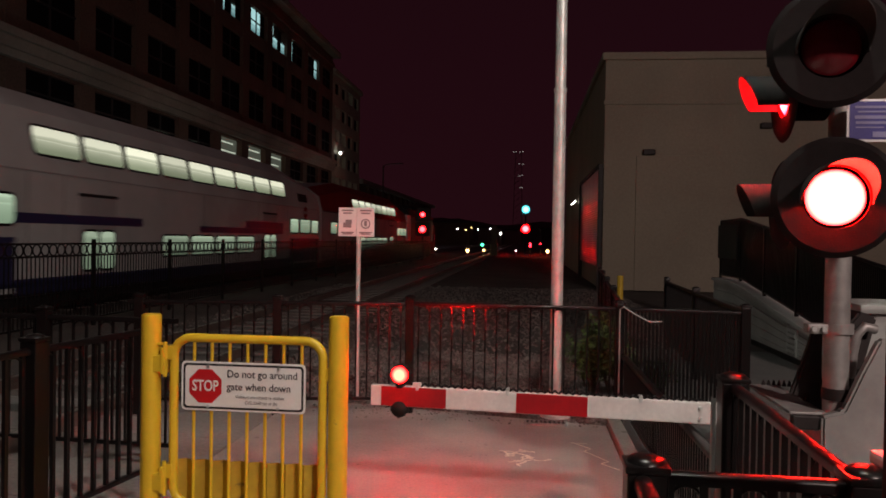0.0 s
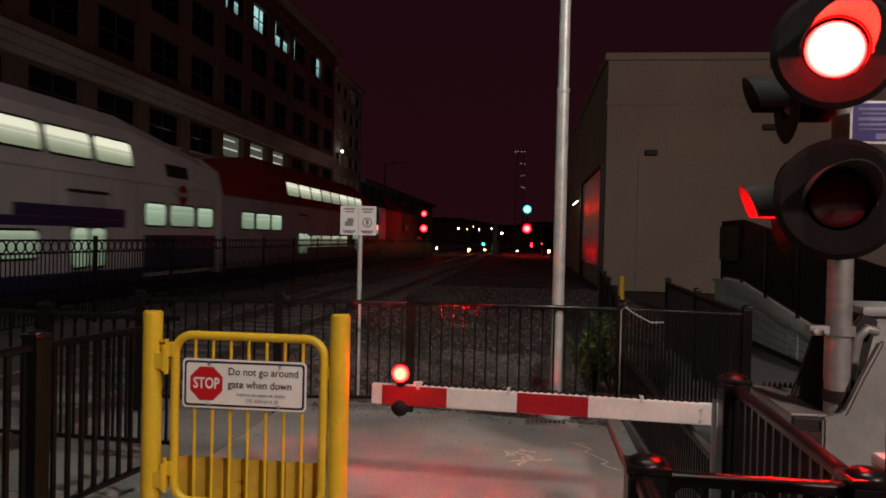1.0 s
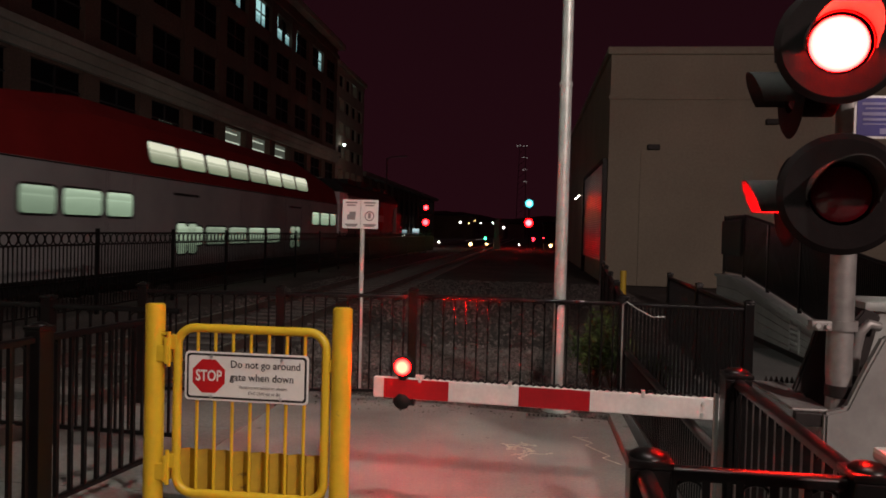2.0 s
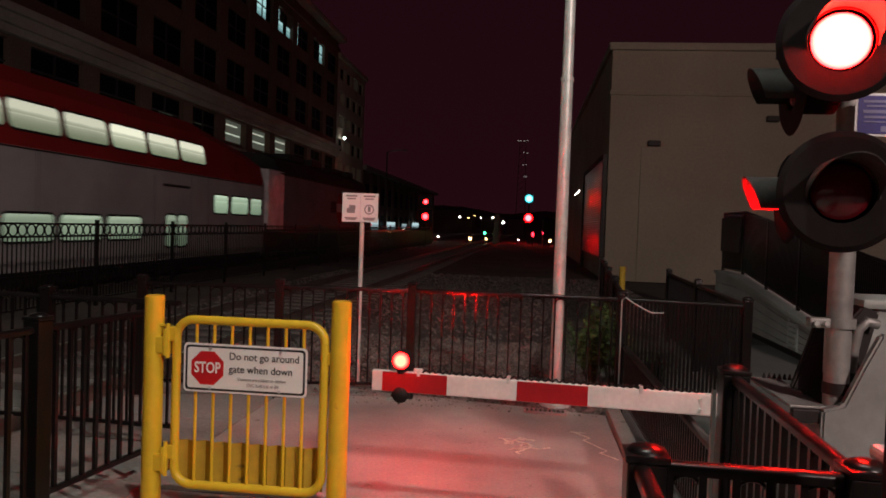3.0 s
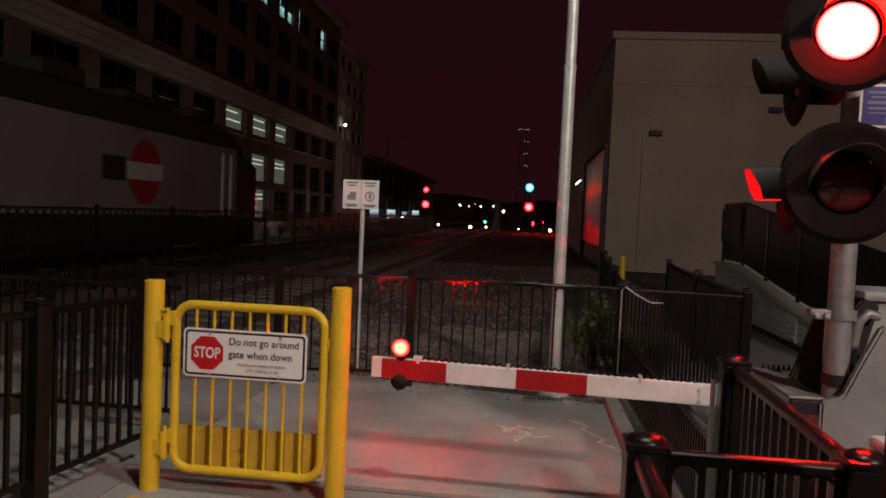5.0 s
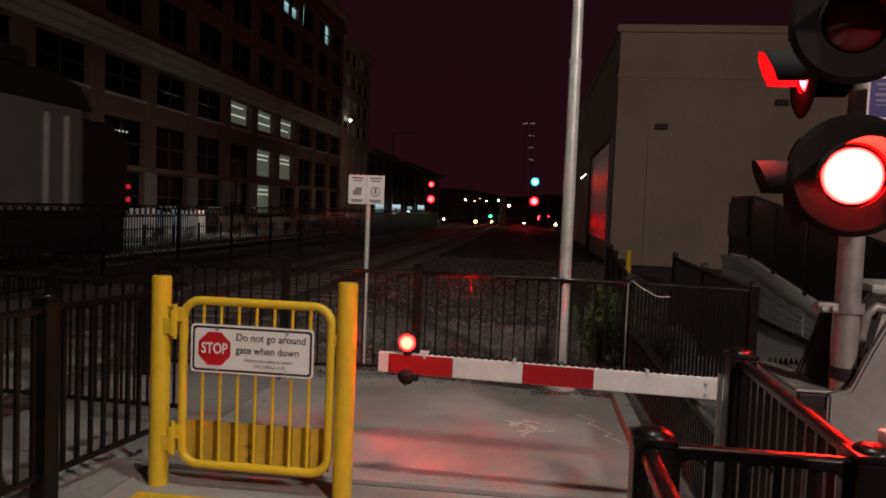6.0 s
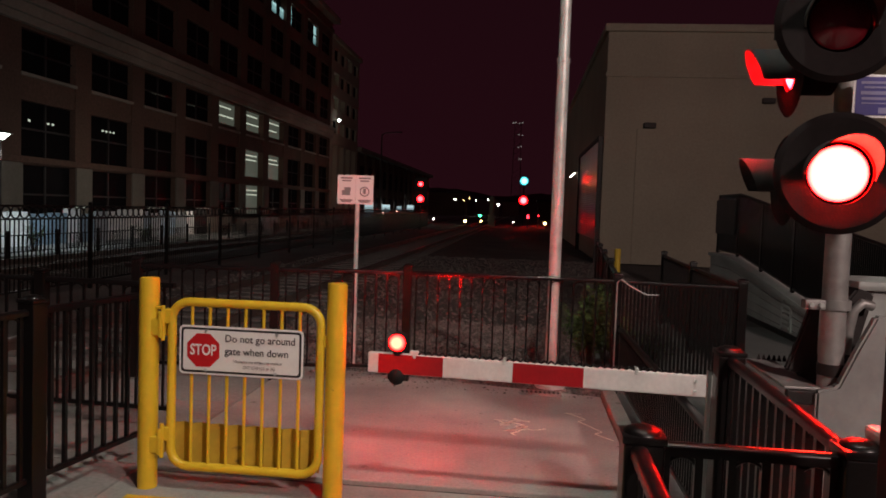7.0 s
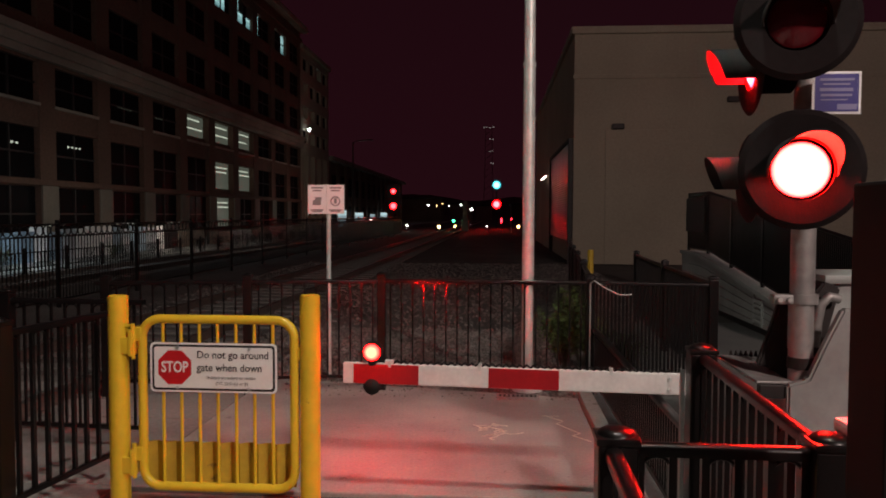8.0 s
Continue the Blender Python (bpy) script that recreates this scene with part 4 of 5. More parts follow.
def crossing_signal():
    s = thing("crossing_signal", (1.612, 4.06, 0), "galvanised mast with two stacked red crossing lights, one lit", "railway signal")
    bm = bmesh.new()
    rod(bm, (0, 0, -0.1), (0, 0, 3.4), 0.061, segs=32)
    part("mast", bm, GALV_DULL, s, "galvanised steel mast", True)
    for z in (1.875, 2.605):
        bm = bmesh.new()
        box(bm, -0.17, 0.05, -0.05, 0.09, z - 0.05, z + 0.05, 0.01)
        box(bm, -0.36, -0.1, 0.0, 0.06, z - 0.03, z + 0.03, 0.01)
        part("bracket", bm, RUBBER, s)
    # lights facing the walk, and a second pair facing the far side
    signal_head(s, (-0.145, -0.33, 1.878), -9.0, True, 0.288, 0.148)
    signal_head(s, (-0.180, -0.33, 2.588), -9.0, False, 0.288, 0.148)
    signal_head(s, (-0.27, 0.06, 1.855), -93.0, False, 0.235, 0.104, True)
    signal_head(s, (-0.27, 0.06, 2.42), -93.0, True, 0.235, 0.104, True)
    # blue notice plate
    bm = bmesh.new()
    box(bm, -0.03, 0.205, -0.14, -0.136, 2.165, 2.375, 0.0)
    p = part("notice_plate", bm, SIGN_WHITE, s, "blue notice plate with white border")
    bm = bmesh.new()
    box(bm, -0.018, 0.193, -0.1425, -0.1402, 2.177, 2.363)
    part("notice_face", bm, SIGN_BLUE, p)
    for z, x0, x1, hh in ((2.335, 0.005, 0.17, 0.006), (2.312, 0.02, 0.15, 0.004), (2.285, 0.005, 0.165, 0.008), (2.258, 0.01, 0.16, 0.006), (2.235, 0.01, 0.14, 0.003), (2.20, 0.09, 0.185, 0.014)):
        bm = bmesh.new()
        box(bm, x0, x1, -0.1445, -0.1427, z - hh, z + hh)
        part("text_bar", bm, SIGN_LILAC, p)


def gate_mechanism():
    ox, oy = 1.80, 4.42
    g = thing("gate_mechanism", (ox, oy, 0), "grey cast gate drive housing with dark brackets beside the mast", "gate mechanism")
    def slab(name, outline, y0, depth, mat, label="", bevel=0.012):
        bm = bmesh.new()
        prism(bm, [(x - ox, z) for x, z in outline], depth, Matrix.Translation((0, y0 - oy, 0)))
        bmesh.ops.bevel(bm, geom=bm.edges[:], offset=bevel, segments=2, affect="EDGES")
        return part(name, bm, mat, g, label, True)
    box_ = slab("drive_box", [(1.74, -0.05), (1.74, 0.70), (1.79, 0.84), (1.85, 1.08), (1.90, 1.22), (1.96, 1.27), (2.40, 1.27), (2.40, -0.05)], 4.42, 0.45, CASTING, "grey cast drive housing")
    slab("front_cover", [(1.50, -0.05), (1.50, 0.795), (1.53, 0.806), (1.60, 0.825), (1.684, 1.02), (1.765, 1.19), (2.30, 1.19), (2.30, -0.05)], 3.92, 0.06, CASTING)
    bm = bmesh.new()
    box(bm, 1.87 - ox, 2.42 - ox, -0.02, 0.47, 1.27, 1.325, 0.02)
    part("lid", bm, CASTING, box_, smooth=True)
    slab("bracket", [(1.64, 0.74), (1.70, 0.735), (1.78, 0.84), (1.845, 1.08), (1.89, 1.27), (1.80, 1.30), (1.74, 1.22), (1.71, 1.0), (1.67, 0.86)], 4.24, 0.16, DARKMETAL, "dark cast bracket")
    slab("bracket", [(1.44, 0.84), (1.52, 0.83), (1.60, 0.90), (1.60, 1.24), (1.555, 1.22), (1.53, 1.12)], 4.20, 0.05, DARKMETAL, "dark cast bracket")
    slab("bracket", [(1.52, 0.80), (1.66, 0.735), (1.66, 0.90), (1.60, 0.95), (1.56, 0.9)], 4.26, 0.05, DARKMETAL)
    # flat arm plate with a row of teeth
    bm = bmesh.new()
    box(bm, 1.37 - ox, 1.55 - ox, 4.0 - oy, 4.74 - oy, 0.785, 0.80, 0.004)
    part("arm_plate", bm, GALV_DULL, g, "flat bracket catching red light")
    bm = bmesh.new()
    for k in range(6):
        rod(bm, (1.46 - ox + k * 0.03, 4.73 - oy, 0.795), (1.46 - ox + k * 0.03, 4.73 - oy, 0.83), 0.014, 0.004, 6)
    part("tooth_strip", bm, DARKMETAL, g)
    bm = bmesh.new()
    box(bm, 1.37 - ox, 1.50 - ox, 3.95 - oy, 3.998 - oy, 0.72, 0.79, 0.006)
    part("end_block", bm, DARKMETAL, g)
    # clamps round the mast and a short hose
    bm = bmesh.new()
    rod(bm, (1.62 - ox, 4.06 - oy, 1.20), (1.62 - ox, 4.06 - oy, 1.25), 0.072, segs=28)
    box(bm, 1.45 - ox, 1.55 - ox, 4.0 - oy, 4.07 - oy, 1.20, 1.25, 0.008)
    cl = part("clamp", bm, GALV_DULL, g, smooth=True)
    for x in (1.475, 1.525):
        bm = bmesh.new()
        rod(bm, (x - ox, 3.98 - oy, 1.225), (x - ox, 4.01 - oy, 1.225), 0.014, segs=6)
        part("bolt", bm, GALV, cl)
    bm = bmesh.new()
    rod(bm, (1.62 - ox, 4.06 - oy, 0.86), (1.62 - ox, 4.06 - oy, 0.92), 0.074, segs=28)
    part("clamp", bm, DARKMETAL, g, smooth=True)
    bm = bmesh.new()
    tube(bm, [(1.74 - ox, 4.2 - oy, 0.95), (1.745 - ox, 4.19 - oy, 1.08), (1.76 - ox, 4.18 - oy, 1.18), (1.80 - ox, 4.18 - oy, 1.225), (1.86 - ox, 4.2 - oy, 1.21)], 0.026, 12)
    part("hose", bm, GALV_DULL, g, "short bent conduit", True)
    for x, z in ((2.0, 1.12), (2.0, 1.02), (1.95, 0.6)):
        bm = bmesh.new()
        rod(bm, (x - ox, -0.012, z), (x - ox, 0.01, z), 0.018, segs=6)
        part("bolt", bm, GALV, g)


def sign_post():
    s = thing("warning_sign", (-1.69, 7.6, 0), "pair of small white notices on a thin steel post", "sign")
    bm = bmesh.new()
    rod(bm, (0, 0, -0.1), (0, 0, 1.95), 0.024, segs=16)
    part("post", bm, GALV, s, smooth=True)
    for x0, x1 in ((-0.205, -0.018), (-0.014, 0.168)):
        bm = bmesh.new()
        box(bm, x0, x1, -0.034, -0.030, 1.66, 1.955, 0.0)
        p = part("notice", bm, SIGN_WHITE, s, "small white notice")
        c = (x0 + x1) / 2
        for z, w, hh in ((1.925, 0.12, 0.008), (1.897, 0.09, 0.007), (1.70, 0.13, 0.007), (1.685, 0.1, 0.006)):
            bm = bmesh.new()
            box(bm, c - w / 2, c + w / 2, -0.0365, -0.0345, z - hh, z + hh)
            part("text_bar", bm, SIGN_GREY, p)
        bm = bmesh.new()
        if x0 < -0.1:
            box(bm, c - 0.045, c + 0.04, -0.0365, -0.0345, 1.75, 1.80)
            box(bm, c - 0.02, c + 0.045, -0.0369, -0.0366, 1.79, 1.83)
        else:
            tube(bm, [(c + 0.045 * math.cos(k * math.tau / 20), -0.0365, 1.79 + 0.045 * math.sin(k * math.tau / 20)) for k in range(21)], 0.006, 6)
            box(bm, c - 0.014, c + 0.014, -0.0365, -0.0345, 1.765, 1.82)
        part("symbol", bm, SIGN_GREY, p)


def tall_pole():
    p = thing("tall_pole", (0.315, 7.12, 0), "tall galvanised steel pole behind the fence", "pole")
    bm = bmesh.new()
    rod(bm, (0, 0, -0.1), (0, 0, 3.05), 0.057, 0.055, 28)
    rod(bm, (0, 0, 3.05), (0, 0, 8.2), 0.051, 0.047, 28)
    part("shaft", bm, GALV, p, smooth=True)
    bm = bmesh.new()
    rod(bm, (0, 0, 3.03), (0, 0, 3.07), 0.061, segs=28)
    part("joint_collar", bm, GALV, p)
    bm = bmesh.new()
    rod(bm, (0, 0, 0.0), (0, 0, 0.03), 0.14, segs=24)
    part("base_plate", bm, GALV, p)


def small_posts():
    t = thing("marker_post", (1.56, 12.5, 0), "yellow marker post beside the fence", "post")
    bm = bmesh.new()
    rod(bm, (0, 0, -0.1), (0, 0, 1.09), 0.05, segs=16)
    part("shaft", bm, YELLOW_DARK, t, smooth=True)
    k = thing("steel_post", (0.89, 1.62, 0), "tall black square steel post beside the railing", "post")
    bm = bmesh.new()
    box(bm, -0.09, 0.16, -0.05, 0.12, -0.1, 1.73, 0.008)
    part("shaft", bm, RUBBER, k)
    j = thing("junction_box", (1.06, 2.16, 0), "small pale conduit box beside the railing post", "junction box")
    bm = bmesh.new()
    box(bm, -0.08, 0.10, -0.06, 0.06, 1.045, 1.085, 0.012)
    part("lid", bm, GALV, j)
    bm = bmesh.new()
    rod(bm, (0, 0, -0.1), (0, 0, 1.03), 0.03)
    part("conduit", bm, GALV, j, smooth=True)
    c = thing("angle_post", (0.902, 3.62, 0), "thin grey steel angle beside the black post", "post")
    bm = bmesh.new()
    box(bm, -0.008, 0.008, -0.004, 0.0, -0.1, 0.93)
    box(bm, -0.008, -0.004, 0.0, 0.03, -0.1, 0.93)
    part("angle", bm, CASTING, c)


def drain():
    d = thing("drain_grate", (0.22, 6.80, 0), "small dark iron drain grate at the slab edge", "drain grate")
    for k in range(9):
        part("bar", box(bmesh.new(), -0.17 + k * 0.04, -0.15 + k * 0.04, -0.05, 0.05, 0.0, 0.022, 0.003), DARKMETAL, d)
    bm = bmesh.new()
    for y in (-0.06, 0.05):
        box(bm, -0.19, 0.19, y, y + 0.012, 0.0, 0.024, 0.002)
    part("frame", bm, GALV_DULL, d)


def corner_handrail():
    h = thing("handrail", (0.88, 6.98, 0), "short bright steel handrail at the fence corner", "handrail")
    bm = bmesh.new()
    tube(bm, [(0, 0, -0.05), (0, 0, 0.5), (0, 0, 1.03), (0.03, -0.02, 1.06), (0.12, -0.05, 1.0), (0.23, -0.08, 0.945), (0.26, -0.08, 0.935), (0.36, -0.08, 0.94)], 0.0075, 10)
    part("tube", bm, GALV_DULL, h, smooth=True)


def tactile():
    t = thing("tactile_plate", (0, 0, 0), "yellow tactile paving plate with raised domes", "tactile paving", kind="structure")
    bm = bmesh.new()
    box(bm, -2.12, -1.0, 3.2, 3.90, -0.01, 0.008, 0.003)
    part("plate", bm, TACTILE, t)
    bm = bmesh.new()
    rod(bm, (0, 0, 0.008), (0, 0, 0.014), 0.013, 0.009, 10)
    me = finish("dome", bm, TACTILE)
    for i in range(18):
        for j in range(11):
            share("dome", me, t, (-2.08 + i * 0.061, 3.24 + j * 0.061, 0))


def shrub(at, h, w, n, seed):
    rnd = random.Random(seed)
    s = thing("shrub", at, "dark green weedy shrub behind the fence", "shrub", "shrubs")
    bm = bmesh.new()
    tips = []
    for k in range(16):
        a, lean = rnd.uniform(0, 6.28), rnd.uniform(0.1, 0.9)
        tip = Vector((math.cos(a) * w * lean, math.sin(a) * w * lean, h * rnd.uniform(0.6, 1.0)))
        mid = tip * 0.5 + Vector((0, 0, h * 0.12))
        tube(bm, [(0, 0, -0.05), mid, tip], 0.006, 5)
        tips.append((mid, tip))
    part("branching", bm, BARK, s)
    verts, faces = [], []
    for k in range(n):
        mid, tip = rnd.choice(tips)
        p = mid.lerp(tip, rnd.uniform(-0.5, 1.1)) + Vector([rnd.uniform(-0.07, 0.07) for _ in range(3)])
        d = Vector([rnd.uniform(-1, 1), rnd.uniform(-1, 1), rnd.uniform(-0.4, 0.8)]).normalized()
        e = d.orthogonal().normalized()
        l = rnd.uniform(0.025, 0.06)
        b = len(verts)
        verts += [p, p + d * l * 0.5 + e * l * 0.25, p + d * l, p + d * l * 0.5 - e * l * 0.25]
        faces.append((b, b + 1, b + 2, b + 3))
    me = bpy.data.meshes.new("foliage")
    me.from_pydata(verts, [], faces)
    me.materials.append(LEAF)
    f = new("foliage", me)
    f.parent = s


swing_gate()
gate_sign()
barrier_arm()
crossing_signal()
gate_mechanism()
sign_post()
tall_pole()
small_posts()
tactile()
drain()
corner_handrail()
shrub((0.70, 7.62, 0), 0.90, 0.34, 2600, 1)
shrub((0.95, 8.3, 0), 0.55, 0.35, 900, 2)
shrub((1.25, 7.4, 0), 0.5, 0.25, 700, 3)


# ---- far signals, lights and distance ----
def rail_signal(at, lights, label):
    s = thing("rail_signal", at, label, "railway signal", "railway signals")
    bm = bmesh.new()
    rod(bm, (0, 0, -0.1), (0, 0, max(z for z, _, _ in lights) + 0.5), 0.08)
    part("mast", bm, DARKMETAL, s)
    for z, mat, r in lights:
        bm = bmesh.new()
        box(bm, -0.55, 0.55, -0.12, -0.04, z - 0.55, z + 0.55, 0.2)
        h = part("backing", bm, DARKMETAL, s)
        bm = bmesh.new()
        # lens drawn oversized, to take in the halo
        dome(bm, (0, 0, 0), 1.0, 0.15, segs=20, rings=4)
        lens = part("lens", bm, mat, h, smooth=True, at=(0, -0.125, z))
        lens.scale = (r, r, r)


rail_signal((-7.8, 57.0, 0), [(2.3, RED_NEAR_MAST, 0.27), (3.42, RED_NEAR_MAST, 0.2)], "dark rail signal mast with two red lights")
rail_signal((0.0, 90.0, 0), [(2.9, RED_MAST, 0.48), (5.2, CYAN_MAST, 0.5)], "distant rail signal with green over red light")


def street_lamp(at, h):
    s = thing("street_lamp", at, "slender lamp post with a lit white head", "street lamp")
    bm = bmesh.new()
    rod(bm, (0, 0, -0.1), (0, 0, h - 0.25), 0.06, 0.045)
    part("pole", bm, DARKMETAL, s)
    bm = bmesh.new()
    rod(bm, (0, 0, h - 0.06), (0, 0, h + 0.02), 0.34, 0.1, 24)
    part("hood", bm, DARKMETAL, s)
    bm = bmesh.new()
    rod(bm, (0, 0, h - 0.22), (0, 0, h - 0.07), 0.12, 0.26, 20)
    part("globe", bm, LAMP_WHITE, s)


street_lamp((-14.0, 18.9, 0), 3.3)


def station_side():
    # paved strip and lit car park behind the far track
    bm = bmesh.new()
    box(bm, -20.9, -13.3, 8, 160, -0.2, 0.0)
    alone("pavement", bm, CONCRETE_OLD, "pale concrete forecourt behind the far track", kind="structure")
    w = thing("forecourt_wall", (-15.6, 22, 0), "low pale panelled wall lit blue white behind the fence", "wall")
    rnd = random.Random(11)
    y = -9.5
    while y < 40:
        wd = rnd.uniform(0.5, 1.1) if y < 12 else rnd.uniform(1.4, 3.4)
        top = rnd.uniform(1.0, 1.2) if y < 12 else rnd.uniform(0.6, 1.15)
        bm = bmesh.new()
        box(bm, -0.12 - rnd.uniform(0, 0.1), 0, y, y + wd, 0, top, 0.015)
        part("panel", bm, rnd.choice((WHITE, CAR_PAINT, SCREEN_BLUE, SCREEN_BLUE) if y < 12 else (SCREEN_TAN, SCREEN_TAN, CAR_PAINT, DARKMETAL)), w)
        y += wd + rnd.uniform(0.02, 0.12 if y < 12 else 0.9)
    for k in range(6):
        bm = bmesh.new()
        yy = -3 + k * 5.2 + rnd.uniform(-1, 1)
        box(bm, 0.02, 0.06, yy, yy + rnd.uniform(0.8, 1.8), 1.22, 1.25)
        part("strip_light", bm, GARAGE_TUBE, w)
        bm = bmesh.new()
        box(bm, -0.02, 0.02, yy + 0.3, yy + 0.34, 0, 1.22)
        part("strip_post", bm, DARKMETAL, w)
    for at, hh, sd in (((-13.9, 20.2, 0), 0.8, 21), ((-13.9, 26.5, 0), 0.7, 22), ((-14.2, 16.0, 0), 0.7, 23)):
        shrub(at, hh, 0.5, 500, sd)


def distance():
    rnd = random.Random(5)
    # far tower with a few lit floors
    t = thing("far_mast", (-4.3, 400, 0), "distant lattice mast with a few small lights", "mast")
    for x in (-2.6, 2.6):
        bm = bmesh.new()
        rod(bm, (x, 0, -1), (x * 0.6, 0, 48.5), 0.16, 0.12, 8)
        part("leg", bm, DARKMETAL, t)
    for k in range(15):
        bm = bmesh.new()
        z = 2 + k * 3.2
        w = 2.6 - 1.0 * z / 48
        rod(bm, (-w, 0, z), (w, 0, z + (3.2 if z < 44 else 0)), 0.08, segs=6)
        part("brace", bm, DARKMETAL, t)
    for x, z in ((-2.6, 47.6), (-1.2, 47.8), (0.6, 47.6), (2.2, 47.8), (0.5, 41.5), (2.4, 41.3), (2.0, 35.3), (0.6, 35.0), (1.2, 29.0), (2.3, 28.8)):
        bm = bmesh.new()
        box(bm, x - 0.32, x + 0.32, -0.4, -0.15, z - 0.2, z + 0.2)
        part("mast_light", bm, TOWER_LIT, t)
    # low dark roofline and wooded hill
    for x0, x1, y, h, mat in ((-40, -14, 190, 5.6, BRICK), (-13, -7, 210, 4.6, PRECAST), (-6.5, -1.5, 240, 4.5, STUCCO), (3, 16, 150, 3.6, BRICK)):
        b = thing("far_building", ((x0 + x1) / 2, y, 0), "distant low building in the dark", "building", "far buildings")
        bm = bmesh.new()
        w = (x1 - x0) / 2
        box(bm, -w, w, 0, 12, 0, h)
        part("wall", bm, mat, b)
        bm = bmesh.new()
        box(bm, -w - 0.3, w + 0.3, -0.3, 12.3, h, h + 0.4, 0.1)
        part("roof", bm, DARKMETAL, b)
    bm = bmesh.new()
    n = 90
    a = [bm.verts.new((-500 + k * 1000 / n, 900, -1)) for k in range(n + 1)]
    c = [bm.verts.new((-500 + k * 1000 / n, 1000, 24 + 9 * noise.noise(Vector((k * 0.13, 3, 0))) + 2 * rnd.random())) for k in range(n + 1)]
    for k in range(n):
        bm.faces.new((a[k], a[k + 1], c[k + 1], c[k]))
    alone("backdrop", bm, GROUND, "dark wooded hill on the horizon", kind="structure")
    # scattered street lights
    lights = thing("street_lights", (0, 0, 0), "scatter of distant street lights", "street lights")
    for x, y, z, r, mat in ((-16.3, 180, 3.9, 0.22, WHITE_FAR), (-14.2, 180, 3.7, 0.12, WARM_FAR), (-11.3, 180, 3.8, 0.16, WHITE_FAR), (-8.4, 180, 4.0, 0.18, WHITE_FAR), (-5.9, 180, 2.9, 0.3, WHITE_FAR),
                            (-12.8, 180, 4.3, 0.10, WARM_FAR), (-7.0, 180, 3.4, 0.12, WARM_FAR),
                            (-5.7, 75, 0.45, 0.17, WARM_FAR), (-4.1, 75, 0.5, 0.11, WARM_FAR), (-4.25, 75, 1.05, 0.14, GREEN_FAR), (2.2, 75, 0.5, 0.16, WARM_FAR),
                            (0.5, 75, 1.2, 0.11, RED_FAR), (0.5, 75, 1.0, 0.11, RED_FAR), (1.5, 75, 1.25, 0.07, RED_FAR), (-0.9, 75, 0.5, 0.07, WHITE_FAR),
                            (-14.0, 75, 0.9, 0.16, WHITE_FAR), (-12.5, 75, 1.0, 0.22, LAMP_WHITE), (-11.9, 75, 0.85, 0.18, LAMP_WHITE), (-9.7, 75, 0.6, 0.12, WARM_FAR), (-8.9, 75, 0.55, 0.1, WHITE_FAR)):
        bm = bmesh.new()
        bmesh.ops.create_uvsphere(bm, u_segments=10, v_segments=6, radius=r, matrix=Matrix.Translation((x, y, z)))
        part("light", bm, mat, lights)
        bm = bmesh.new()
        rod(bm, (x, y + 0.3, -0.1), (x, y + 0.3, z + 0.05), 0.04, segs=6)
        part("light_pole", bm, DARKMETAL, lights)
    k = thing("equipment_cabinet", (-3.1, 75, 0), "pale equipment cabinet with a tall vent beside the tracks", "cabinet")
    bm = bmesh.new()
    box(bm, -0.35, 0.35, 0, 0.8, 0, 1.25, 0.04)
    box(bm, -0.2, 0.25, 0.1, 0.6, 1.25, 3.0, 0.04)
    part("body", bm, PRECAST, k)
    m = thing("shop_row", (-21, 118, 0), "far row of lit shop fronts beyond the fence", "shop")
    for k, (y, w, h, mat) in enumerate(((-22, 5, 2.2, LIT_SHOP), (-10, 6, 1.9, LIT_SHOP), (3, 4, 1.7, LIT_SHOP), (14, 7, 2.0, LIT_SHOP))):
        bm = bmesh.new()
        box(bm, 0.6, 0.75, y, y + w, -0.05, h)
        part("shop_front", bm, mat, m)


def far_lamp_post():
    p = thing("street_lamp", (-13.4, 70, 0), "tall dark unlit lamp post with one arm", "street lamp")
    bm = bmesh.new()
    rod(bm, (0, 0, -0.1), (0, 0, 8.4), 0.09, 0.06)
    part("pole", bm, DARKMETAL, p)
    bm = bmesh.new()
    tube(bm, [(0, 0, 8.2), (0.3, 0, 8.5), (1.5, 0, 8.6)], 0.045, 8)
    part("arm", bm, DARKMETAL, p)
    bm = bmesh.new()
    box(bm, 1.4, 1.9, -0.1, 0.1, 8.54, 8.64, 0.03)
    part("lamp_head", bm, DARKMETAL, p)


station_side()
distance()
far_lamp_post()


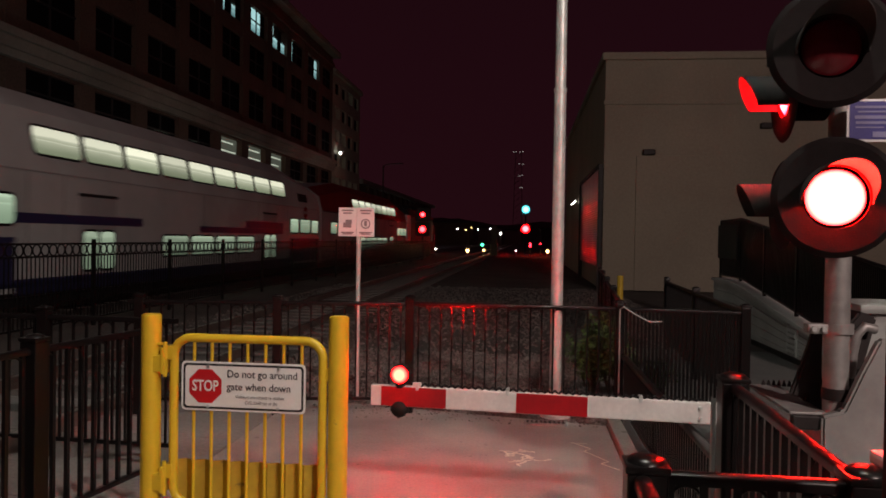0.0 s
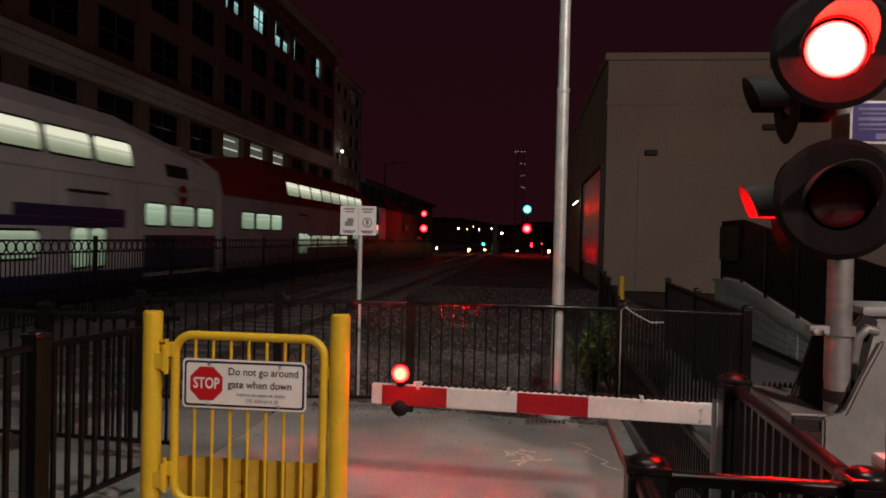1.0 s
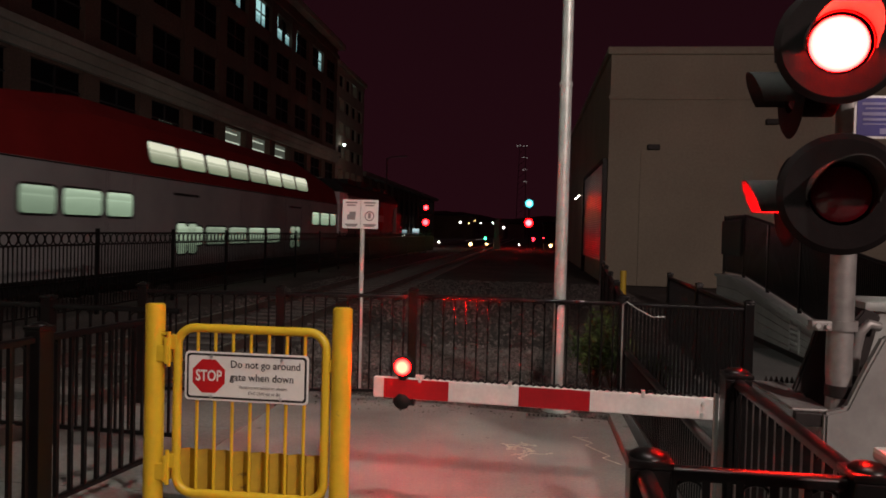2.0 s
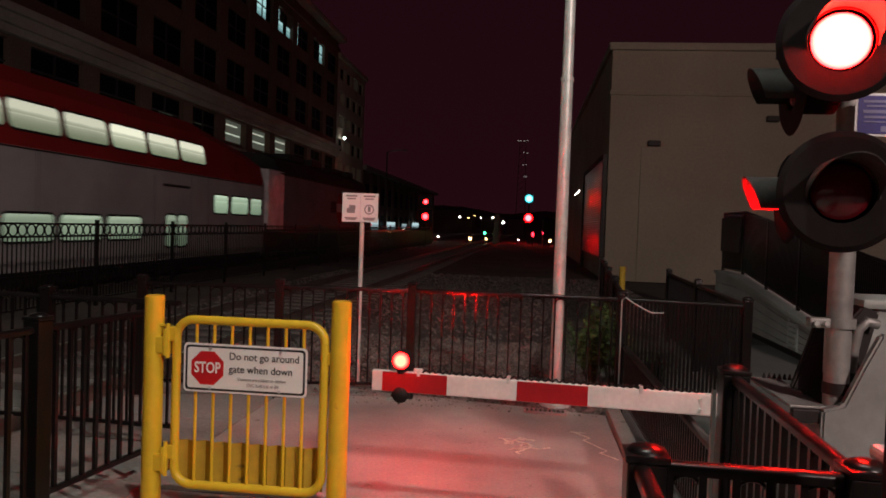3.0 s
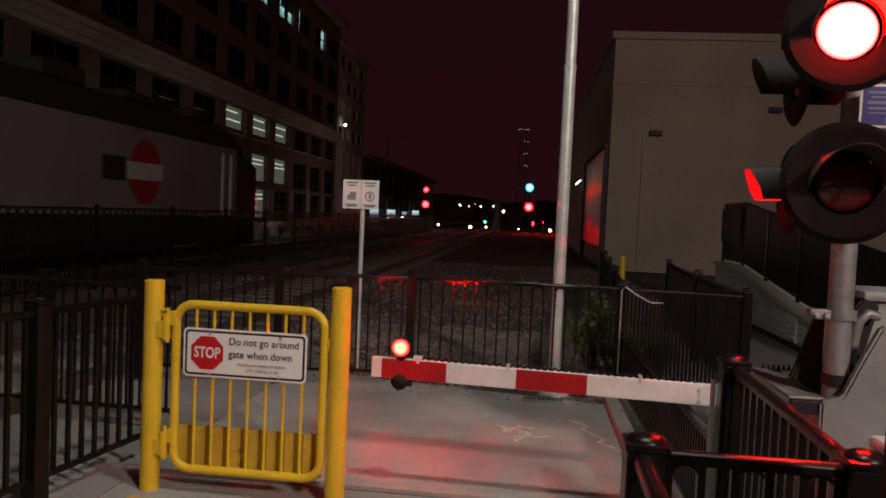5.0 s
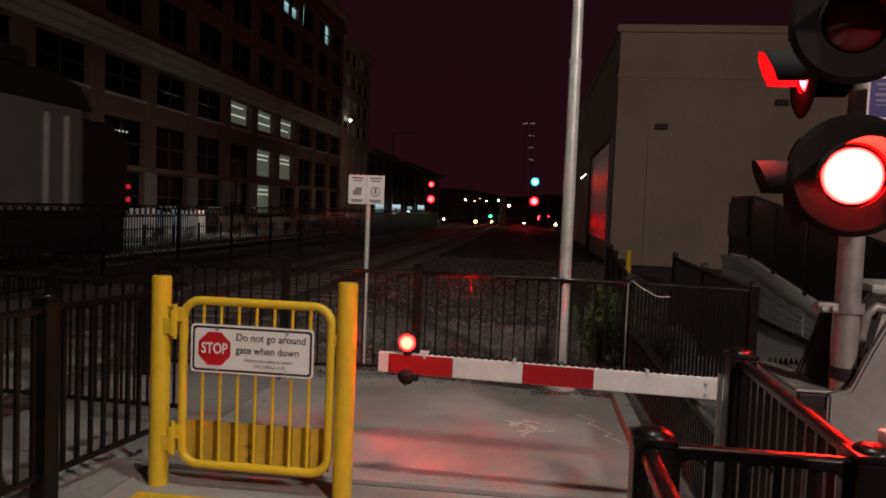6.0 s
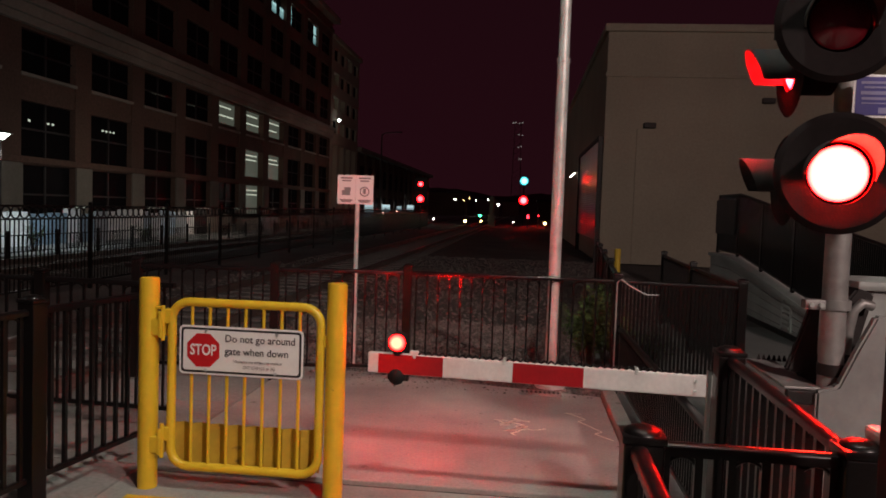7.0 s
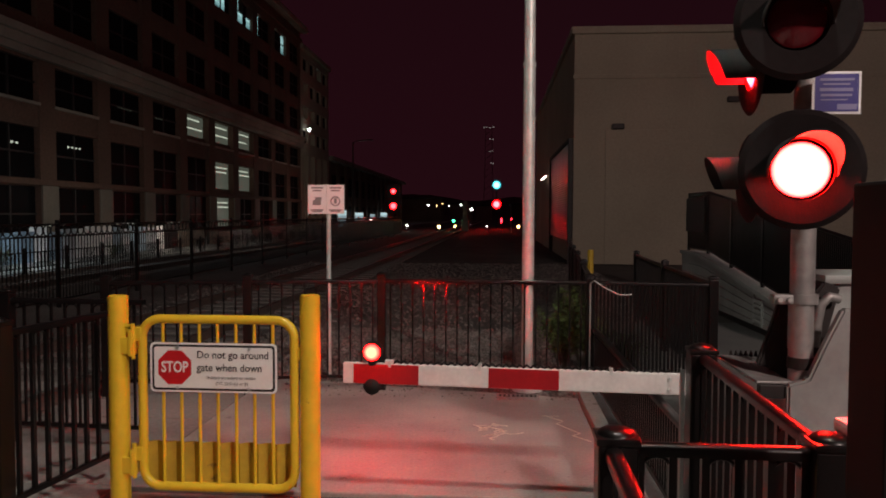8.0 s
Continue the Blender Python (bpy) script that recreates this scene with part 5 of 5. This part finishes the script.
# ---- train ----
def coach(label, red):
    """Two-deck coach, 25.3 m long, its far end at local y = 0."""
    c = thing("train_coach", (0, 0, 0), label, "train coach", "train")
    L, hw = 25.3, 1.5
    def section(z_top, inset):
        return [(-hw, 0.42), (hw, 0.42), (hw, 2.85), (hw - inset, z_top), (hw - 0.75, z_top + 0.42), (-hw + 0.75, z_top + 0.42), (-hw + inset, z_top), (-hw, 2.85)]
    stations = [(0.0, 3.5, 0.16), (0.12, 3.52, 0.16), (4.6, 4.05, 0.24), (L - 4.6, 4.05, 0.24), (L - 0.12, 3.52, 0.16), (L, 3.5, 0.16)]
    def skin(lo, hi):
        bm = bmesh.new()
        rings = []
        for s, zt, ins in stations:
            rings.append([bm.verts.new((x, -s, z)) for x, z in section(zt, ins)])
        n = 8
        for a, b in zip(rings, rings[1:]):
            for k in range(n):
                if lo <= k < hi:
                    bm.faces.new((a[k], a[(k + 1) % n], b[(k + 1) % n], b[k]))
        if lo == 0:
            bm.faces.new(rings[0])
            bm.faces.new(rings[-1])
        bmesh.ops.recalc_face_normals(bm, faces=bm.faces[:])
        return bm
    part("body", skin(0, 8), COACH_GREY if red else COACH_WHITE, c)
    def side_x(z, s):
        """Outer face of the wall at height z, at s metres from the end."""
        if z <= 2.85:
            return hw
        zt = np.interp(s, [q[0] for q in stations], [q[1] for q in stations])
        ins = np.interp(s, [q[0] for q in stations], [q[2] for q in stations])
        return hw - ins * (z - 2.85) / (zt - 2.85)
    def panel(s0, s1, z0, z1, off, thick=0.012, cut=0.0):
        bm = bmesh.new()
        vs = []
        outline = [(s0, z0), (s1, z0), (s1, z1), (s0, z1)]
        if cut:
            q = cut * 0.3
            outline = [(s0 + cut, z0), (s1 - cut, z0), (s1 - q, z0 + q), (s1, z0 + cut), (s1, z1 - cut), (s1 - q, z1 - q), (s1 - cut, z1), (s0 + cut, z1),
                       (s0 + q, z1 - q), (s0, z1 - cut), (s0, z0 + cut), (s0 + q, z0 + q)]
        for d in (off, off - thick):
            vs.append([bm.verts.new((side_x(z, s) + d, -s, z)) for s, z in outline])
        bm.faces.new(vs[0])
        bm.faces.new(vs[1][::-1])
        n = len(outline)
        for i in range(n):
            bm.faces.new((vs[0][i], vs[1][i], vs[1][(i + 1) % n], vs[0][(i + 1) % n]))
        return bm
    if red:
        for s0, s1 in ((0.15, 4.6), (4.6, L - 4.6), (L - 4.6, L - 0.15)):
            zt = lambda s: np.interp(s, [q[0] for q in stations], [q[1] for q in stations])
            bm = bmesh.new()
            vs = [bm.verts.new((side_x(z, s) + 0.006, -s, z)) for s, z in ((s0, 2.86), (s1, 2.86), (s1, zt(s1)), (s0, zt(s0)))]
            bm.faces.new(vs)
            top = [bm.verts.new((hw - 0.75, -s, zt(s) + 0.425)) for s in (s1, s0)]
            bm.faces.new((vs[3], vs[2], top[0], top[1]))
            part("red_band", bm, COACH_RED, c, "dark red upper band")
    else:
        for s0, s1, z0, z1 in ((5.3, 9.24, 1.90, 2.14), (5.3, 12.85, 1.71, 1.896), (16.2, L - 0.2, 1.82, 2.02), (0.1, 4.4, 0.6, 1.55), (L - 4.4, L - 0.1, 0.6, 1.55)):
            part("stripe", panel(s0, s1, z0, z1, 0.005), COACH_BLUE, c, "navy blue stripe")
        part("stripe", panel(4.4, L - 4.4, 0.45, 0.75, 0.005), COACH_BLUE, c)
    bm = bmesh.new()
    box(bm, -hw + 0.1, hw - 0.04, -L + 0.2, -0.2, 0.22, 0.44)
    part("underframe", bm, COACH_DARK, c)
    def window(s0, s1, z0, z1, mat):
        w = part("window_frame", panel(s0 - 0.05, s1 + 0.05, z0 - 0.05, z1 + 0.05, 0.012, 0.02, 0.13), RUBBER, c)
        part("pane", panel(s0, s1, z0, z1, 0.016, 0.006, 0.10), mat, w)
    for k in range(8 if red else 9):
        s = 4.86 + k * 1.73
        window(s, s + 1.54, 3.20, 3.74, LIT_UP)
    for k in range(5 if red else 4):
        s = (6.95 if red else 8.5) + 1.72 * (k + (1 if red else 0))
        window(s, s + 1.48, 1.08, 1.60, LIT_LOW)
    near_mid = ((22.45, 23.55), (20.8, 22.2), (19.5, 20.6)) if red else ((L - 1.35, L - 0.35), (L - 3.02, L - 1.62), (L - 4.35, L - 3.32))
    for s0, s1 in ((0.35, 1.35), (1.62, 3.02), (3.32, 4.35)) + near_mid:
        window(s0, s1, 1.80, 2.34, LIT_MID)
    doors = (6.16, 15.95 if red else 17.5)
    for s0 in doors:
        for k in range(2):
            window(s0 + k * 0.66, s0 + k * 0.66 + 0.56, 0.85, 1.68, LIT_LOW)
    if not red:
        for s0, s1 in ((1.85, 3.15), (L - 3.15, L - 1.85)):
            part("vent", panel(s0, s1, 3.10, 3.44, 0.01), COACH_DARK, c)
        for s0 in (2.3, L - 2.3):
            bm = bmesh.new()
            prism(bm, [(0.27 * math.cos(k * math.tau / 28), 0.27 * math.sin(k * math.tau / 28)) for k in range(28)], 0.012,
                  Matrix.Translation((hw + 0.008, -s0, 2.66)) @ Matrix.Rotation(math.pi / 2, 4, "Z") @ Matrix.Translation((0, -0.006, 0)))
            part("emblem", bm, COACH_RED, c, "small red round emblem")
            part("emblem_bar", panel(s0 - 0.30, s0 + 0.52, 2.60, 2.72, 0.020), COACH_GREY, c)
    part("skirt", panel(0.3, L - 0.3, 0.425, 0.50, 0.004), COACH_DARK, c)
    for s0 in (doors[0] - 0.09, doors[1] - 0.09):
        for k in range(2):
            part("door_leaf", panel(s0 + k * 0.73, s0 + k * 0.73 + 0.71, 0.55, 2.42, 0.004), COACH_GREY, c)
        part("door_header", panel(s0 - 0.05, s0 + 1.5, 2.43, 2.50, 0.014), COACH_DARK, c)
    for s0 in (0.25, 4.75, 5.9, 8.0, 12.6, L - 5.9, L - 4.75, L - 0.3):
        part("seam", panel(s0, s0 + 0.012, 0.52, 2.84, 0.0035), COACH_DARK, c)
    part("gutter", panel(0.2, L - 0.2, 2.82, 2.85, 0.012), COACH_DARK if red else COACH_GREY, c)
    for s in (3.0, L - 3.0):
        for ds in (-1.2, 1.2):
            for x in (-0.72, 0.72):
                bm = bmesh.new()
                rod(bm, (x - 0.07, -s + ds, 0.552), (x + 0.07, -s + ds, 0.552), 0.42, segs=28)
                part("wheel", bm, RAIL, c)
    return c


def locomotive():
    """Diesel locomotive, 18.5 m long, its leading end at local y = 0 and its tail at +18.6."""
    c = thing("locomotive", (0, 0, 0), "dark and grey diesel locomotive with a red round emblem", "locomotive", "train")
    L, hw = 18.4, 1.5
    bm = bmesh.new()
    prism(bm, [(-hw, 1.3), (hw, 1.3), (hw, 3.38), (hw - 0.30, 3.75), (-hw + 0.30, 3.75), (-hw, 3.38)], 14.8, Matrix.Translation((0, 1.86, 0)))
    part("body", bm, LOCO_GREY, c, "dull grey side panelling")
    bm = bmesh.new()
    prism(bm, [(-hw, 1.15), (hw - 0.05, 1.15), (hw - 0.05, 2.9), (hw - 0.5, 3.3), (-hw + 0.5, 3.3), (-hw, 2.9)], 1.9, Matrix.Translation((0, 16.67, 0)))
    part("nose", bm, COACH_DARK, c, "dark end nose with tail lamps")
    bm = bmesh.new()
    prism(bm, [(hw + 0.01, 3.39), (hw + 0.03, 3.44), (hw - 0.30, 3.95), (hw - 0.8, 4.2), (-hw + 0.8, 4.2), (-hw, 3.5), (-hw, 3.39)], 15.6, Matrix.Translation((0, 1.4, 0)))
    part("roof", bm, COACH_DARK, c, "black roof hood")
    for y, w, h in ((4.2, 2.2, 0.28), (7.6, 1.6, 0.34), (11.0, 2.4, 0.24), (14.6, 1.2, 0.3)):
        bm = bmesh.new()
        box(bm, -0.9, 0.9, y, y + w, 4.16, 4.16 + h, 0.05)
        part("roof_fan", bm, COACH_DARK, c)
    bm = bmesh.new()
    box(bm, -hw + 0.1, hw - 0.02, 0.1, L - 0.1, 0.45, 1.28)
    part("underframe", bm, COACH_DARK, c)
    bm = bmesh.new()
    box(bm, hw - 0.5, hw + 0.0, 6.2, 11.4, 0.35, 1.1, 0.12)
    part("fuel_tank", bm, COACH_DARK, c)
    bm = bmesh.new()
    box(bm, -hw, hw + 0.012, 0.1, 1.85, 1.3, 3.5, 0.02)
    part("end_panel", bm, CRINKLED, c, "bright metal end panel")
    bm = bmesh.new()
    e = hw + 0.006
    cy, cz, R = 10.8, 2.34, 0.79
    rot = Matrix.Rotation(-math.pi / 2, 4, "Z")
    prism(bm, [(R * math.cos(k * math.tau / 40), R * math.sin(k * math.tau / 40)) for k in range(40)], 0.012, Matrix.Translation((e, cy, cz)) @ Matrix.Rotation(math.pi / 2, 4, "Z") @ Matrix.Translation((0, -0.012, 0)))
    part("emblem", bm, COACH_RED, c, "red round emblem")
    bm = bmesh.new()
    box(bm, e + 0.004, e + 0.024, cy - 0.86, cy + 0.84, cz - 0.2, cz + 0.22)
    part("emblem_bar", bm, COACH_GREY, c, "white bar across the emblem")
    bm = bmesh.new()
    box(bm, e, e + 0.012, cy - 1.9, cy - 0.9, cz - 0.25, cz + 0.3, 0.0)
    part("emblem_block", bm, COACH_DARK, c)
    for y in (15.42, 16.05):
        bm = bmesh.new()
        rod(bm, (hw + 0.05, y, 1.3), (hw + 0.05, y, 3.2), 0.05)
        part("handrail", bm, GALV_DULL, c, smooth=True)
    for z in (1.56, 1.86):
        bm = bmesh.new()
        rod(bm, (hw - 0.2, 18.52, z), (hw - 0.02, 18.60, z), 0.055, segs=16)
        part("tail_lamp", bm, TAIL_RED, c, "small red tail lamp")
    bm = bmesh.new()
    box(bm, hw - 0.6, hw + 0.02, L - 1.9, L - 0.05, 0.35, 1.25, 0.03)
    part("step_well", bm, COACH_DARK, c)
    for s in (2.4, 4.9, L - 4.9, L - 2.4):
        for x in (-0.72, 0.72):
            bm = bmesh.new()
            rod(bm, (x - 0.07, s, 0.602), (x + 0.07, s, 0.602), 0.47, segs=28)
            part("wheel", bm, RAIL, c)
    return c


FIRST = coach("white two-deck coach with navy stripe and lit windows", False)
SECOND = coach("grey two-deck coach with dark red upper band and lit windows", True)
ENGINE = locomotive()


# ---- what moves ----
def motions():
    x = -10.95
    joint = [(0.0, 34.0), (0.5, 28.1), (1.0, 22.2), (1.5, 16.45), (2.8, 2.7), (3.5, -4.5), (4.2, -11.45), (5.3, -21.6), (5.5, -23.3), (6.4, -31.3), (8.0, -45.0)]
    walk(FIRST, [(t, pose(x, p, 0)) for t, p in joint])
    walk(SECOND, [(t, pose(x, p + 25.6, 0)) for t, p in joint])
    walk(ENGINE, [(t, pose(x, p + 25.9, 0)) for t, p in joint])
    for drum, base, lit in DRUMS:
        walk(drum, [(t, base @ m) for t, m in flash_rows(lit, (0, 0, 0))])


motions()
